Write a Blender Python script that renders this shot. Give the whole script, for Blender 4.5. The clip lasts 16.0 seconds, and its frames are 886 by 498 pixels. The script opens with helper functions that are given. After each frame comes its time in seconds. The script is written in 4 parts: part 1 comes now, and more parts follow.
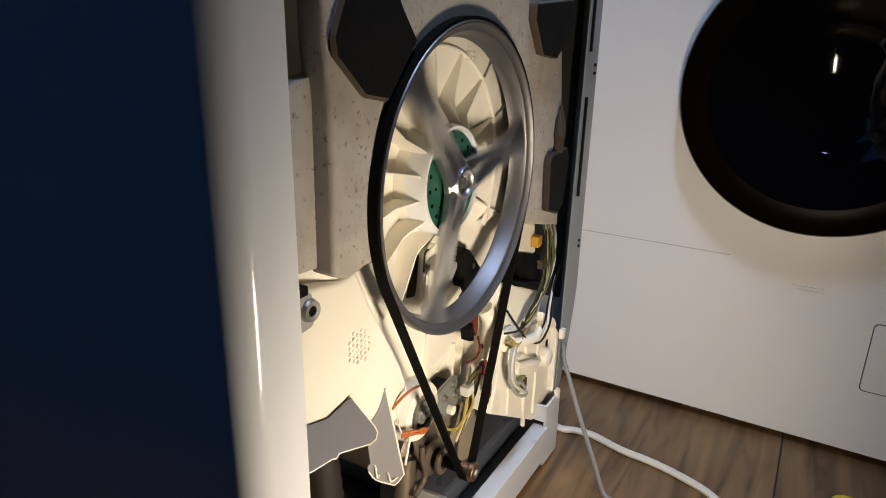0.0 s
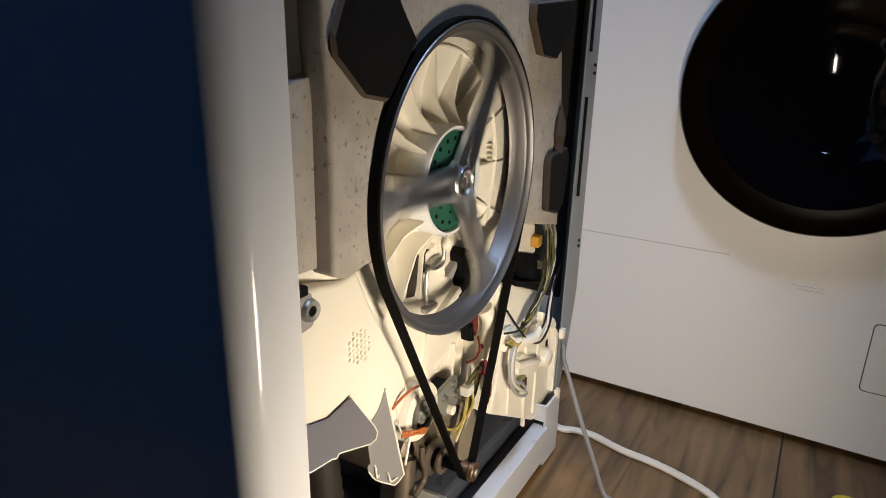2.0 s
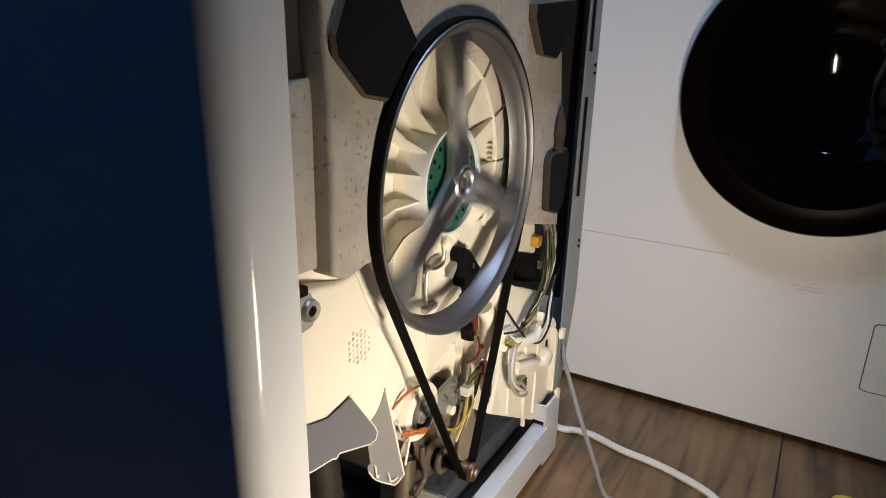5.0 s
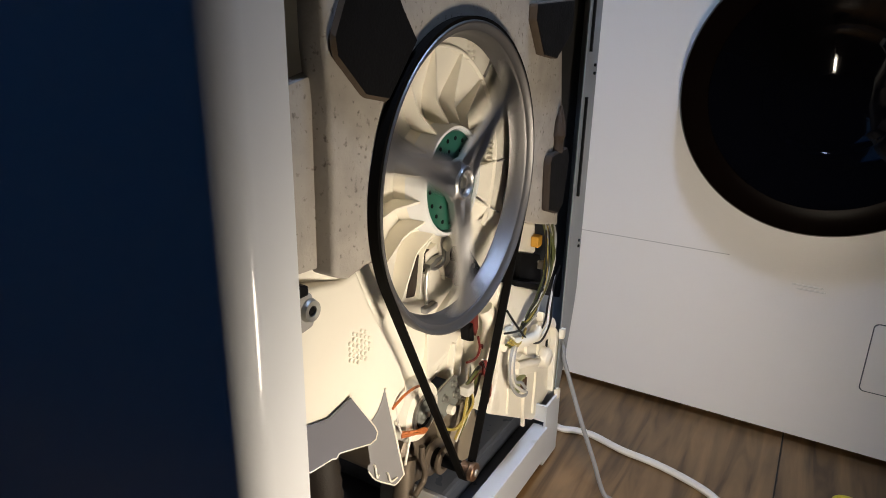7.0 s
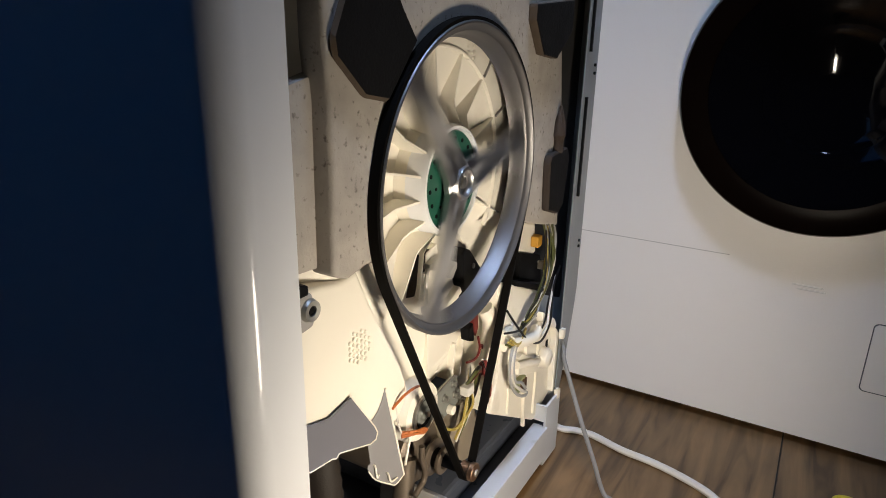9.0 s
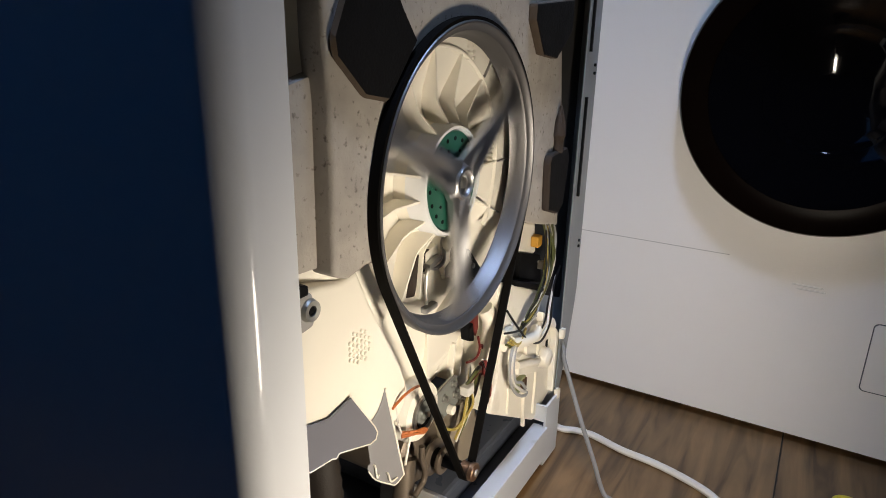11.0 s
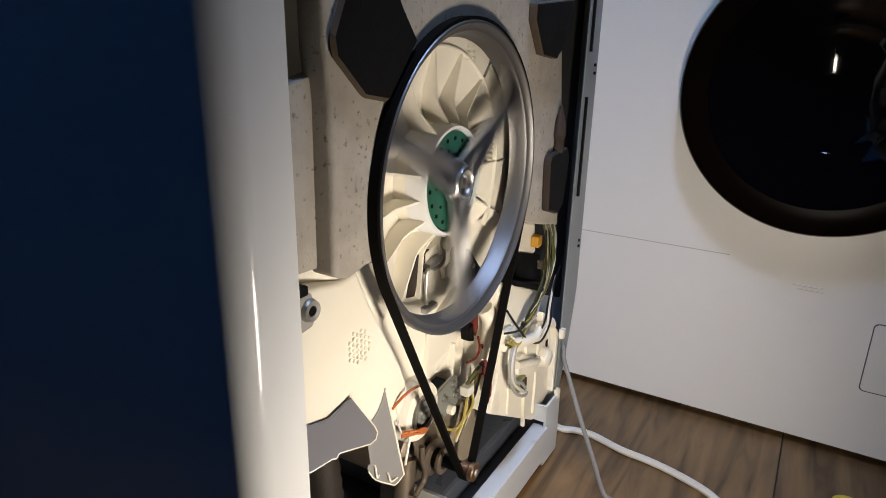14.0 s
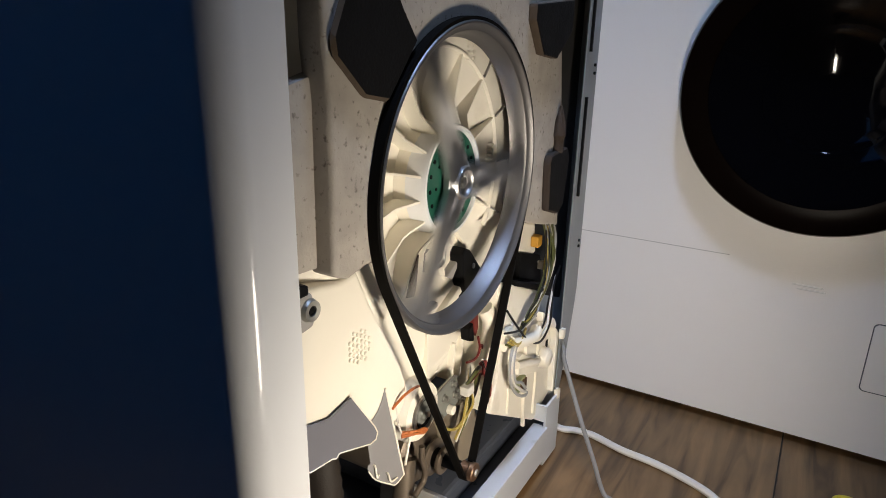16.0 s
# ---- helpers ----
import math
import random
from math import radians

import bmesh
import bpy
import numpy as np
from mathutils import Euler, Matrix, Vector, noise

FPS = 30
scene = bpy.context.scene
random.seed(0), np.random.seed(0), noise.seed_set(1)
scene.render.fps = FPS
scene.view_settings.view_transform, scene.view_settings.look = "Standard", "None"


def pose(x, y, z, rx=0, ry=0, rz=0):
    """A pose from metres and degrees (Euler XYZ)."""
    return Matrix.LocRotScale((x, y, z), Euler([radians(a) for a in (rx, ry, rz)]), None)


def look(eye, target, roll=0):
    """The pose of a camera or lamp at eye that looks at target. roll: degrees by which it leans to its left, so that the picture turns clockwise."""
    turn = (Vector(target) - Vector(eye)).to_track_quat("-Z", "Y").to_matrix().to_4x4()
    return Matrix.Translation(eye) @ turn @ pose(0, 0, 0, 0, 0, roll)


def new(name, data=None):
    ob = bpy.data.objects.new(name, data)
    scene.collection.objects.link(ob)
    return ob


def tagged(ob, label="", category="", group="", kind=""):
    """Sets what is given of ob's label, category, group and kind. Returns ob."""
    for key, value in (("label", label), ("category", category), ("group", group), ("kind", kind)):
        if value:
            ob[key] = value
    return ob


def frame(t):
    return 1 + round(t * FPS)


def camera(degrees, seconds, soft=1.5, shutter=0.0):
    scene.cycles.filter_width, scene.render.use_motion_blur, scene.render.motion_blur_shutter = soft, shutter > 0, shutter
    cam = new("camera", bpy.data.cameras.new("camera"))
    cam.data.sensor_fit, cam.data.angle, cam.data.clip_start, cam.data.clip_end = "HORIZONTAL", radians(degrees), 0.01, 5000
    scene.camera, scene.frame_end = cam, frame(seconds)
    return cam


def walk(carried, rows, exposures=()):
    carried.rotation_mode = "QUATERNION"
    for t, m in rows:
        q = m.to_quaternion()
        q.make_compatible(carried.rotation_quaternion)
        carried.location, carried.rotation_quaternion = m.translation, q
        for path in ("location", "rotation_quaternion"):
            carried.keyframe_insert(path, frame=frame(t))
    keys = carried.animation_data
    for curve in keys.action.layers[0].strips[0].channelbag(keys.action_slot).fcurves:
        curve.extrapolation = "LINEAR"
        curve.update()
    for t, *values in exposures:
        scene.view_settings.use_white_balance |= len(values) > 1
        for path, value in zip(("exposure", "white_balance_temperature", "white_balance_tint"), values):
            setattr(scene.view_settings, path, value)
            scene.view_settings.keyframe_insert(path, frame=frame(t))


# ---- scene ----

# camera: it stands still
cam = camera(69.0, 16.0, soft=0.95, shutter=0.8)
EYE = Vector((-0.3056, -0.2936, 0.6546))
AZ, TILT, ROLL = 0.5285, 0.3232, 1.27
AIM = EYE + Vector((math.cos(AZ) * math.cos(TILT), math.sin(AZ) * math.cos(TILT), -math.sin(TILT)))
walk(cam, [(0.0, look(EYE, AIM, ROLL)), (16.0, look(EYE, AIM, ROLL))], exposures=[(0.0, 0.0, 6450, 10), (6.5, 0.0, 6300, 10), (12.0, 0.0, 6080, 10), (16.0, 0.0, 6040, 10)])

# ---- light ----
world = bpy.data.worlds.new("world")
scene.world = world
world.use_nodes = True
wn = world.node_tree.nodes
sky = wn.new("ShaderNodeTexSky")
sky.sky_type, sky.sun_disc, sky.sun_elevation, sky.sun_rotation = "NISHITA", False, radians(4), radians(120)
world.node_tree.links.new(sky.outputs[0], wn["Background"].inputs[0])
wn["Background"].inputs[1].default_value = 0.06


def area_lamp(name, eye, target, sx, sy, watts, colour, spread=180):
    data = bpy.data.lights.new(name, "AREA")
    data.shape, data.size, data.size_y, data.energy, data.color = "RECTANGLE", sx, sy, watts, colour
    data.spread = radians(spread)
    ob = new(name, data)
    ob.matrix_world = look(eye, target)
    return ob


LAMP, LIT = Vector((0.030, -0.345, 0.300)), Vector((0.70, 0.06, 0.17))
area_lamp("work_light", LAMP, LIT, 0.03, 0.125, 2.95, (1.0, 0.85, 0.655))
area_lamp("ceiling_light", (0.16, -0.22, 2.33), (0.50, 0.16, 0.3), 0.22, 0.22, 4.0, (0.55, 0.70, 1.0), 50)
# dim blue fill for the side panel, from an added, unseen window
area_lamp("blue_fill", (-1.58, 0.95, 1.5), (0.0, 0.35, 0.8), 0.86, 0.96, 0.95, (0.04, 0.30, 1.0))


# ---- materials ----
def mat(name, colour, rough=0.5, metal=0.0, var=0.12, scale=30.0, bump=0.0, bscale=200.0, spec=0.5, coat=0.0, stain=None, stain_scale=6.0, stain_at=0.6):
    m = bpy.data.materials.new(name)
    m.use_nodes = True
    nt = m.node_tree
    n, l = nt.nodes, nt.links
    b = n["Principled BSDF"]
    b.inputs["Roughness"].default_value, b.inputs["Metallic"].default_value = rough, metal
    b.inputs["Specular IOR Level"].default_value, b.inputs["Coat Weight"].default_value = spec, coat
    tc = n.new("ShaderNodeTexCoord")
    no = n.new("ShaderNodeTexNoise")
    no.inputs["Scale"].default_value, no.inputs["Detail"].default_value = scale, 6
    l.new(tc.outputs["Object"], no.inputs["Vector"])
    mix = n.new("ShaderNodeMix")
    mix.data_type = "RGBA"
    lo = [max(0, c * (1 - var)) for c in colour]
    hi = [min(1, c * (1 + var)) for c in colour]
    mix.inputs["A"].default_value, mix.inputs["B"].default_value = (*lo, 1), (*hi, 1)
    l.new(no.outputs["Fac"], mix.inputs["Factor"])
    out = mix.outputs["Result"]
    if stain:
        n2 = n.new("ShaderNodeTexNoise")
        n2.inputs["Scale"].default_value, n2.inputs["Detail"].default_value = stain_scale, 8
        l.new(tc.outputs["Object"], n2.inputs["Vector"])
        ramp = n.new("ShaderNodeValToRGB")
        ramp.color_ramp.elements[0].position, ramp.color_ramp.elements[1].position = stain_at, stain_at + 0.12
        l.new(n2.outputs["Fac"], ramp.inputs["Fac"])
        m2 = n.new("ShaderNodeMix")
        m2.data_type = "RGBA"
        m2.inputs["B"].default_value = (*stain, 1)
        l.new(ramp.outputs["Color"], m2.inputs["Factor"])
        l.new(out, m2.inputs["A"])
        out = m2.outputs["Result"]
    l.new(out, b.inputs["Base Color"])
    rr = n.new("ShaderNodeMapRange")
    rr.inputs["To Min"].default_value, rr.inputs["To Max"].default_value = rough * 0.85, min(1, rough * 1.2)
    l.new(no.outputs["Fac"], rr.inputs["Value"])
    l.new(rr.outputs["Result"], b.inputs["Roughness"])
    if bump:
        n3 = n.new("ShaderNodeTexNoise")
        n3.inputs["Scale"].default_value, n3.inputs["Detail"].default_value = bscale, 4
        l.new(tc.outputs["Object"], n3.inputs["Vector"])
        bp = n.new("ShaderNodeBump")
        bp.inputs["Strength"].default_value, bp.inputs["Distance"].default_value = bump, 0.002
        l.new(n3.outputs["Fac"], bp.inputs["Height"])
        l.new(bp.outputs["Normal"], b.inputs["Normal"])
    return m


ENAMEL = mat("white_enamel", (0.78, 0.79, 0.80), 0.16, var=0.02, scale=4, coat=0.3)
ENAMEL_B = mat("white_enamel_front", (0.86, 0.855, 0.86), 0.24, var=0.03, scale=3, bump=0.02, bscale=30)
# far panel's white enamel, greyed to stand for weaker lamp light
ENAMEL_SHADED = mat("shaded_enamel", (0.22, 0.24, 0.26), 0.42, var=0.08, scale=20)
PLASTIC = mat("cream_plastic", (0.80, 0.76, 0.66), 0.45, var=0.04, scale=18, bump=0.04, bscale=400, stain=(0.60, 0.54, 0.43), stain_scale=9, stain_at=0.62)
PLASTIC_GREY = mat("grey_plastic", (0.30, 0.29, 0.28), 0.5, var=0.05, scale=18, bump=0.04, bscale=300)
CONCRETE = mat("cast_concrete", (0.38, 0.35, 0.31), 0.9, var=0.28, scale=45, bump=0.25, bscale=420, stain=(0.17, 0.15, 0.13), stain_scale=190, stain_at=0.61)
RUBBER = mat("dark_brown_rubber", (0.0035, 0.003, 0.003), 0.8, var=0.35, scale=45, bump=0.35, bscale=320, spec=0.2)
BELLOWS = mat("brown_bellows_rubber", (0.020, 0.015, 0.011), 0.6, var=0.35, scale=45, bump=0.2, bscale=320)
# lighter brown for block sides: lamp light put into the colour
BLOCK_LIT_SIDE = mat("lit_block_side", (0.060, 0.042, 0.027), 0.85, var=0.35, scale=70, bump=0.3, bscale=300)
RUST = mat("rusty_iron", (0.030, 0.020, 0.014), 0.85, var=0.4, scale=55, bump=0.4, bscale=260)
BELT = mat("belt_rubber", (0.004, 0.0035, 0.003), 0.75, var=0.2, scale=60, spec=0.05)
ALU = mat("cast_aluminium", (0.52, 0.52, 0.53), 0.34, metal=1.0, var=0.06, scale=40, bump=0.05, bscale=220)
STEEL = mat("zinc_steel", (0.40, 0.395, 0.37), 0.48, metal=1.0, var=0.12, scale=60, bump=0.05)
PLATE = mat("dull_zinc_plate", (0.24, 0.25, 0.23), 0.5, metal=0.4, var=0.15, scale=70)
RAIL = mat("grey_white_enamel", (0.50, 0.52, 0.55), 0.3, var=0.06, scale=25, stain=(0.36, 0.35, 0.33), stain_scale=30, stain_at=0.64)
BRASS = mat("worn_copper", (0.28, 0.18, 0.12), 0.42, metal=1.0, var=0.15, scale=70)
MOTOR = mat("brown_motor_steel", (0.15, 0.12, 0.09), 0.45, metal=0.5, var=0.25, scale=60)
# guard greys hold the shade that falls on the plate faces
SHADED_GUARD = mat("shaded_guard", (0.23, 0.225, 0.23), 0.42, var=0.06, scale=14, bump=0.03, bscale=250)
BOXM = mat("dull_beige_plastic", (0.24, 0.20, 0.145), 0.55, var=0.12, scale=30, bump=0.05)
SHADED_GUARD_BLUE = mat("shaded_blue_guard", (0.145, 0.145, 0.165), 0.4, var=0.10, scale=9, bump=0.03, bscale=250)
GREEN = mat("green_plate", (0.014, 0.090, 0.058), 0.45, var=0.12, scale=40)
BLACK = mat("black_plastic", (0.004, 0.004, 0.0045), 0.55, var=0.2, scale=40, spec=0.1)
DARK = mat("liner_black", (0.005, 0.005, 0.0055), 0.7, var=0.2, scale=20)
TRAY = mat("grey_base_tray", (0.075, 0.085, 0.11), 0.28, var=0.15, scale=25, stain=(0.05, 0.045, 0.04), stain_scale=18, stain_at=0.6)
BEZEL = mat("brown_black_bezel", (0.0035, 0.0018, 0.0013), 0.25, var=0.1, scale=20, spec=0.02)
DOORGLASS = mat("black_door_glass", (0.002, 0.002, 0.003), 0.04, var=0.05, spec=0.22)
RIM = mat("dull_cast_rim", (0.17, 0.165, 0.165), 0.46, metal=0.85, var=0.10, scale=40, bump=0.06, bscale=220)
CHROME = mat("chrome", (0.75, 0.75, 0.76), 0.12, metal=1.0, var=0.02)
SEAM = mat("seam_grey", (0.42, 0.42, 0.43), 0.4, var=0.05)
LINE = mat("shadow_gap_grey", (0.10, 0.11, 0.14), 0.6, var=0.05)
GROUT = mat("dark_grout", (0.035, 0.030, 0.026), 0.8, var=0.2, scale=80)
TERMINAL = mat("pale_green_plastic", (0.40, 0.43, 0.24), 0.4, var=0.08, scale=40)
HOSE = mat("white_hose", (0.62, 0.60, 0.57), 0.4, var=0.06, scale=60)
CABLE_GREY = mat("grey_cable", (0.18, 0.18, 0.19), 0.5, var=0.06, scale=60)
WALLM = mat("wall_paint", (0.006, 0.035, 0.12), 0.9, var=0.05, scale=6, bump=0.1, bscale=120)
W_RED, W_ORANGE, W_YELLOW = (mat(a, c, 0.4, var=0.1) for a, c in (("red_insulation", (0.11, 0.011, 0.009)), ("orange_insulation", (0.40, 0.12, 0.03)), ("yellow_insulation", (0.34, 0.26, 0.06))))
W_OLIVE, W_WHITE, W_GREY, W_BLACK = (mat(a, c, 0.4, var=0.1) for a, c in (("olive_insulation", (0.07, 0.075, 0.02)), ("white_insulation", (0.58, 0.56, 0.52)), ("grey_insulation", (0.30, 0.30, 0.30)), ("black_insulation", (0.005, 0.005, 0.005))))
W_AMBER = mat("amber_plastic", (0.50, 0.26, 0.03), 0.4, var=0.1)
YELLOW = mat("yellow_plastic", (0.70, 0.62, 0.08), 0.4, var=0.06)


def glow(name, colour, strength):
    m = bpy.data.materials.new(name)
    m.use_nodes = True
    b = m.node_tree.nodes["Principled BSDF"]
    b.inputs["Emission Color"].default_value, b.inputs["Emission Strength"].default_value = (*colour, 1), strength
    return m


def wood_mat():
    m = bpy.data.materials.new("wood_look_tile")
    m.use_nodes = True
    n, l = m.node_tree.nodes, m.node_tree.links
    b = n["Principled BSDF"]
    tc, mp = n.new("ShaderNodeTexCoord"), n.new("ShaderNodeMapping")
    mp.inputs["Scale"].default_value = (1.6, 15.0, 1.0)
    info = n.new("ShaderNodeObjectInfo")
    add = n.new("ShaderNodeVectorMath")
    l.new(tc.outputs["Object"], add.inputs[0])
    l.new(info.outputs["Random"], add.inputs[1])
    l.new(add.outputs[0], mp.inputs["Vector"])
    no = n.new("ShaderNodeTexNoise")
    no.inputs["Scale"].default_value, no.inputs["Detail"].default_value, no.inputs["Distortion"].default_value = 2.2, 8, 0.8
    l.new(mp.outputs[0], no.inputs["Vector"])
    ramp = n.new("ShaderNodeValToRGB")
    e = ramp.color_ramp.elements
    e[0].position, e[0].color = 0.29, (0.040, 0.022, 0.010, 1)
    e[1].position, e[1].color = 0.76, (0.27, 0.160, 0.072, 1)
    mid = e.new(0.5)
    mid.color = (0.155, 0.090, 0.040, 1)
    l.new(no.outputs["Fac"], ramp.inputs["Fac"])
    n2 = n.new("ShaderNodeTexNoise")
    n2.inputs["Scale"].default_value, n2.inputs["Detail"].default_value = 5, 5
    l.new(tc.outputs["Object"], n2.inputs["Vector"])
    hsv = n.new("ShaderNodeHueSaturation")
    mr = n.new("ShaderNodeMapRange")
    mr.inputs["To Min"].default_value, mr.inputs["To Max"].default_value = 0.35, 1.6
    l.new(n2.outputs["Fac"], mr.inputs["Value"])
    l.new(mr.outputs[0], hsv.inputs["Value"])
    l.new(ramp.outputs["Color"], hsv.inputs["Color"])
    l.new(hsv.outputs[0], b.inputs["Base Color"])
    b.inputs["Roughness"].default_value = 0.38
    bp = n.new("ShaderNodeBump")
    bp.inputs["Strength"].default_value, bp.inputs["Distance"].default_value = 0.15, 0.002
    l.new(no.outputs["Fac"], bp.inputs["Height"])
    l.new(bp.outputs[0], b.inputs["Normal"])
    return m


def glass_mat():
    m = bpy.data.materials.new("window_glass")
    m.use_nodes = True
    b = m.node_tree.nodes["Principled BSDF"]
    b.inputs["Transmission Weight"].default_value, b.inputs["Roughness"].default_value, b.inputs["IOR"].default_value = 1.0, 0.02, 1.45
    return m


WOOD, GLASS = wood_mat(), glass_mat()


# ---- mesh helpers ----
def part(name, bm, material, parent=None, label="", smooth=False):
    me = bpy.data.meshes.new(name)
    bmesh.ops.recalc_face_normals(bm, faces=bm.faces)
    bm.to_mesh(me)
    bm.free()
    for m in material if isinstance(material, (list, tuple)) else [material]:
        me.materials.append(m)
    if smooth:
        for f in me.polygons:
            f.use_smooth = True
        me.set_sharp_from_angle(angle=radians(38))
    ob = new(name, me)
    if parent:
        ob.parent = parent
    if label:
        tagged(ob, label)
    return ob


def bevel(bm, r, seg=2, angle=0.5):
    if r:
        edges = [e for e in bm.edges if len(e.link_faces) == 2 and e.calc_face_angle(0) > angle]
        bmesh.ops.bevel(bm, geom=edges, offset=r, segments=seg, affect="EDGES", profile=0.6, clamp_overlap=True)
    return bm


def box(x0, x1, y0, y1, z0, z1, r=0.0, seg=2, bm=None):
    b = bmesh.new()
    bmesh.ops.create_cube(b, size=1)
    for v in b.verts:
        v.co = ((x0 + x1) / 2 + v.co.x * (x1 - x0), (y0 + y1) / 2 + v.co.y * (y1 - y0), (z0 + z1) / 2 + v.co.z * (z1 - z0))
    return join(bm, bevel(b, r, seg))


def join(bm, b):
    if bm is None:
        return b
    me = bpy.data.meshes.new("tmp")
    b.to_mesh(me)
    b.free()
    bm.from_mesh(me)
    bpy.data.meshes.remove(me)
    return bm


def prism(pts, y0, y1, r=0.0, seg=2, bm=None, axis="y"):
    """A polygon in x, z (or u, v) drawn out along an axis."""
    b = bmesh.new()

    def place(u, v, d):
        return {"y": (u, d, v), "x": (d, u, v), "z": (u, v, d)}[axis]
    lo = [b.verts.new(place(u, v, y0)) for u, v in pts]
    hi = [b.verts.new(place(u, v, y1)) for u, v in pts]
    b.faces.new(lo), b.faces.new(hi[::-1])
    k = len(pts)
    for i in range(k):
        b.faces.new((lo[i], hi[i], hi[(i + 1) % k], lo[(i + 1) % k]))
    bmesh.ops.recalc_face_normals(b, faces=b.faces)
    return join(bm, bevel(b, r, seg))


def lathe(profile, seg=48, bm=None, centre=(0, 0, 0), axis="y", closed=False):
    """A profile of (radius, along) spun round an axis."""
    b = bmesh.new()
    rings = []
    for r, d in profile:
        ring = []
        for i in range(seg):
            a = 2 * math.pi * i / seg
            u, v = r * math.cos(a), r * math.sin(a)
            co = {"y": (u, d, v), "x": (d, u, v), "z": (u, v, d)}[axis]
            ring.append(b.verts.new(Vector(co) + Vector(centre)))
        rings.append(ring)
    pairs = list(zip(rings, rings[1:])) + ([(rings[-1], rings[0])] if closed else [])
    for p, q in pairs:
        for i in range(seg):
            b.faces.new((p[i], p[(i + 1) % seg], q[(i + 1) % seg], q[i]))
    if not closed:
        for ring in (rings[0], rings[-1]):
            b.faces.new(ring)
    bmesh.ops.remove_doubles(b, verts=b.verts, dist=1e-6)
    bmesh.ops.recalc_face_normals(b, faces=b.faces)
    return join(bm, b)


def spline(points, n=8):
    """Points on a smooth line through the given ones."""
    P = [Vector(p) for p in points]
    P = [2 * P[0] - P[1]] + P + [2 * P[-1] - P[-2]]
    out = []
    for i in range(1, len(P) - 2):
        a, b, c, d = P[i - 1:i + 3]
        for k in range(n):
            t = k / n
            out.append(0.5 * (2 * b + (c - a) * t + (2 * a - 5 * b + 4 * c - d) * t * t + (3 * b - a - 3 * c + d) * t ** 3))
    return out + [P[-2]]


def tube(points, r, n=8, seg=8, bm=None, ridge=0.0):
    """A round bar along a smooth line."""
    line = spline(points, n)
    b = bmesh.new()
    rings = []
    side = Vector((0.3, 0.5, 0.8))
    for i, p in enumerate(line):
        d = (line[min(i + 1, len(line) - 1)] - line[max(i - 1, 0)]).normalized()
        side = (side - d * side.dot(d)).normalized()
        up = d.cross(side)
        rr = r * (1 + ridge * (i % 2))
        rings.append([b.verts.new(p + rr * (math.cos(a) * side + math.sin(a) * up)) for a in (2 * math.pi * k / seg for k in range(seg))])
    for p, q in zip(rings, rings[1:]):
        for i in range(seg):
            b.faces.new((p[i], p[(i + 1) % seg], q[(i + 1) % seg], q[i]))
    b.faces.new(rings[0]), b.faces.new(rings[-1])
    bmesh.ops.recalc_face_normals(b, faces=b.faces)
    return join(bm, b)


def sheet(points, z0, z1, thick, bm=None, profile_z=None):
    """A bent upright sheet: a line in x, y drawn up from z0 to z1, with thickness."""
    b = bmesh.new()
    k = len(points)
    P = [Vector((*p, 0)) for p in points]
    off = []
    for i in range(k):
        d = (P[min(i + 1, k - 1)] - P[max(i - 1, 0)]).normalized()
        off.append(P[i] + thick * Vector((-d.y, d.x, 0)))
    rows = [[b.verts.new((q.x, q.y, z)) for q in P + off[::-1]] for z in (z0, z1)]
    m = 2 * k
    for i in range(m):
        b.faces.new((rows[0][i], rows[0][(i + 1) % m], rows[1][(i + 1) % m], rows[1][i]))
    for row in rows:
        for i in range(k - 1):
            b.faces.new((row[i], row[i + 1], row[m - 2 - i], row[m - 1 - i]))
    bmesh.ops.recalc_face_normals(b, faces=b.faces)
    return join(bm, b)


def arc(cx, cy, r, a0, a1, n):
    return [(cx + r * math.cos(radians(a0 + (a1 - a0) * i / n)), cy + r * math.sin(radians(a0 + (a1 - a0) * i / n))) for i in range(n + 1)]


# ---- the room ----
RX0, RX1, RY0, RY1, RZ = -1.6, 1.75, -1.678, 1.479, 2.4
ground = tagged(part("floor", box(RX0, RX1, RY0, RY1, -0.06, -0.0035), GROUT), "dark tile grout bed under wood-look floor tiles", "floor", kind="structure")
tagged(part("wall_north", box(RX0, RX1, RY1, RY1 + 0.1, -0.06, RZ), WALLM), "plain dark blue-grey painted room wall", "wall", kind="structure")
tagged(part("wall_south", box(RX0, RX1, RY0 - 0.1, RY0, -0.06, RZ), WALLM), "plain dark blue-grey painted room wall", "wall", kind="structure")
tagged(part("wall_east", box(RX1, RX1 + 0.1, RY0 - 0.1, RY1 + 0.1, -0.06, RZ), WALLM), "plain dark blue-grey painted room wall", "wall", kind="structure")
# no window is seen here; opening and frame are added for the blue fill
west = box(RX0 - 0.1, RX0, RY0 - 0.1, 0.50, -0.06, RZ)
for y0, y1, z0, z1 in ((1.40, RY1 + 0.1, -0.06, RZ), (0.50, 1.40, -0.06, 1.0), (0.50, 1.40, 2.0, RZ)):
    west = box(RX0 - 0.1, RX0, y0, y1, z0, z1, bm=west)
tagged(part("wall_west", west, WALLM), "plain dark blue-grey painted room wall, opened for the added window", "wall", kind="structure")
window = tagged(new("added_window_1"), "unseen white framed window, added for dusk-blue fill light", "window", kind="structure")
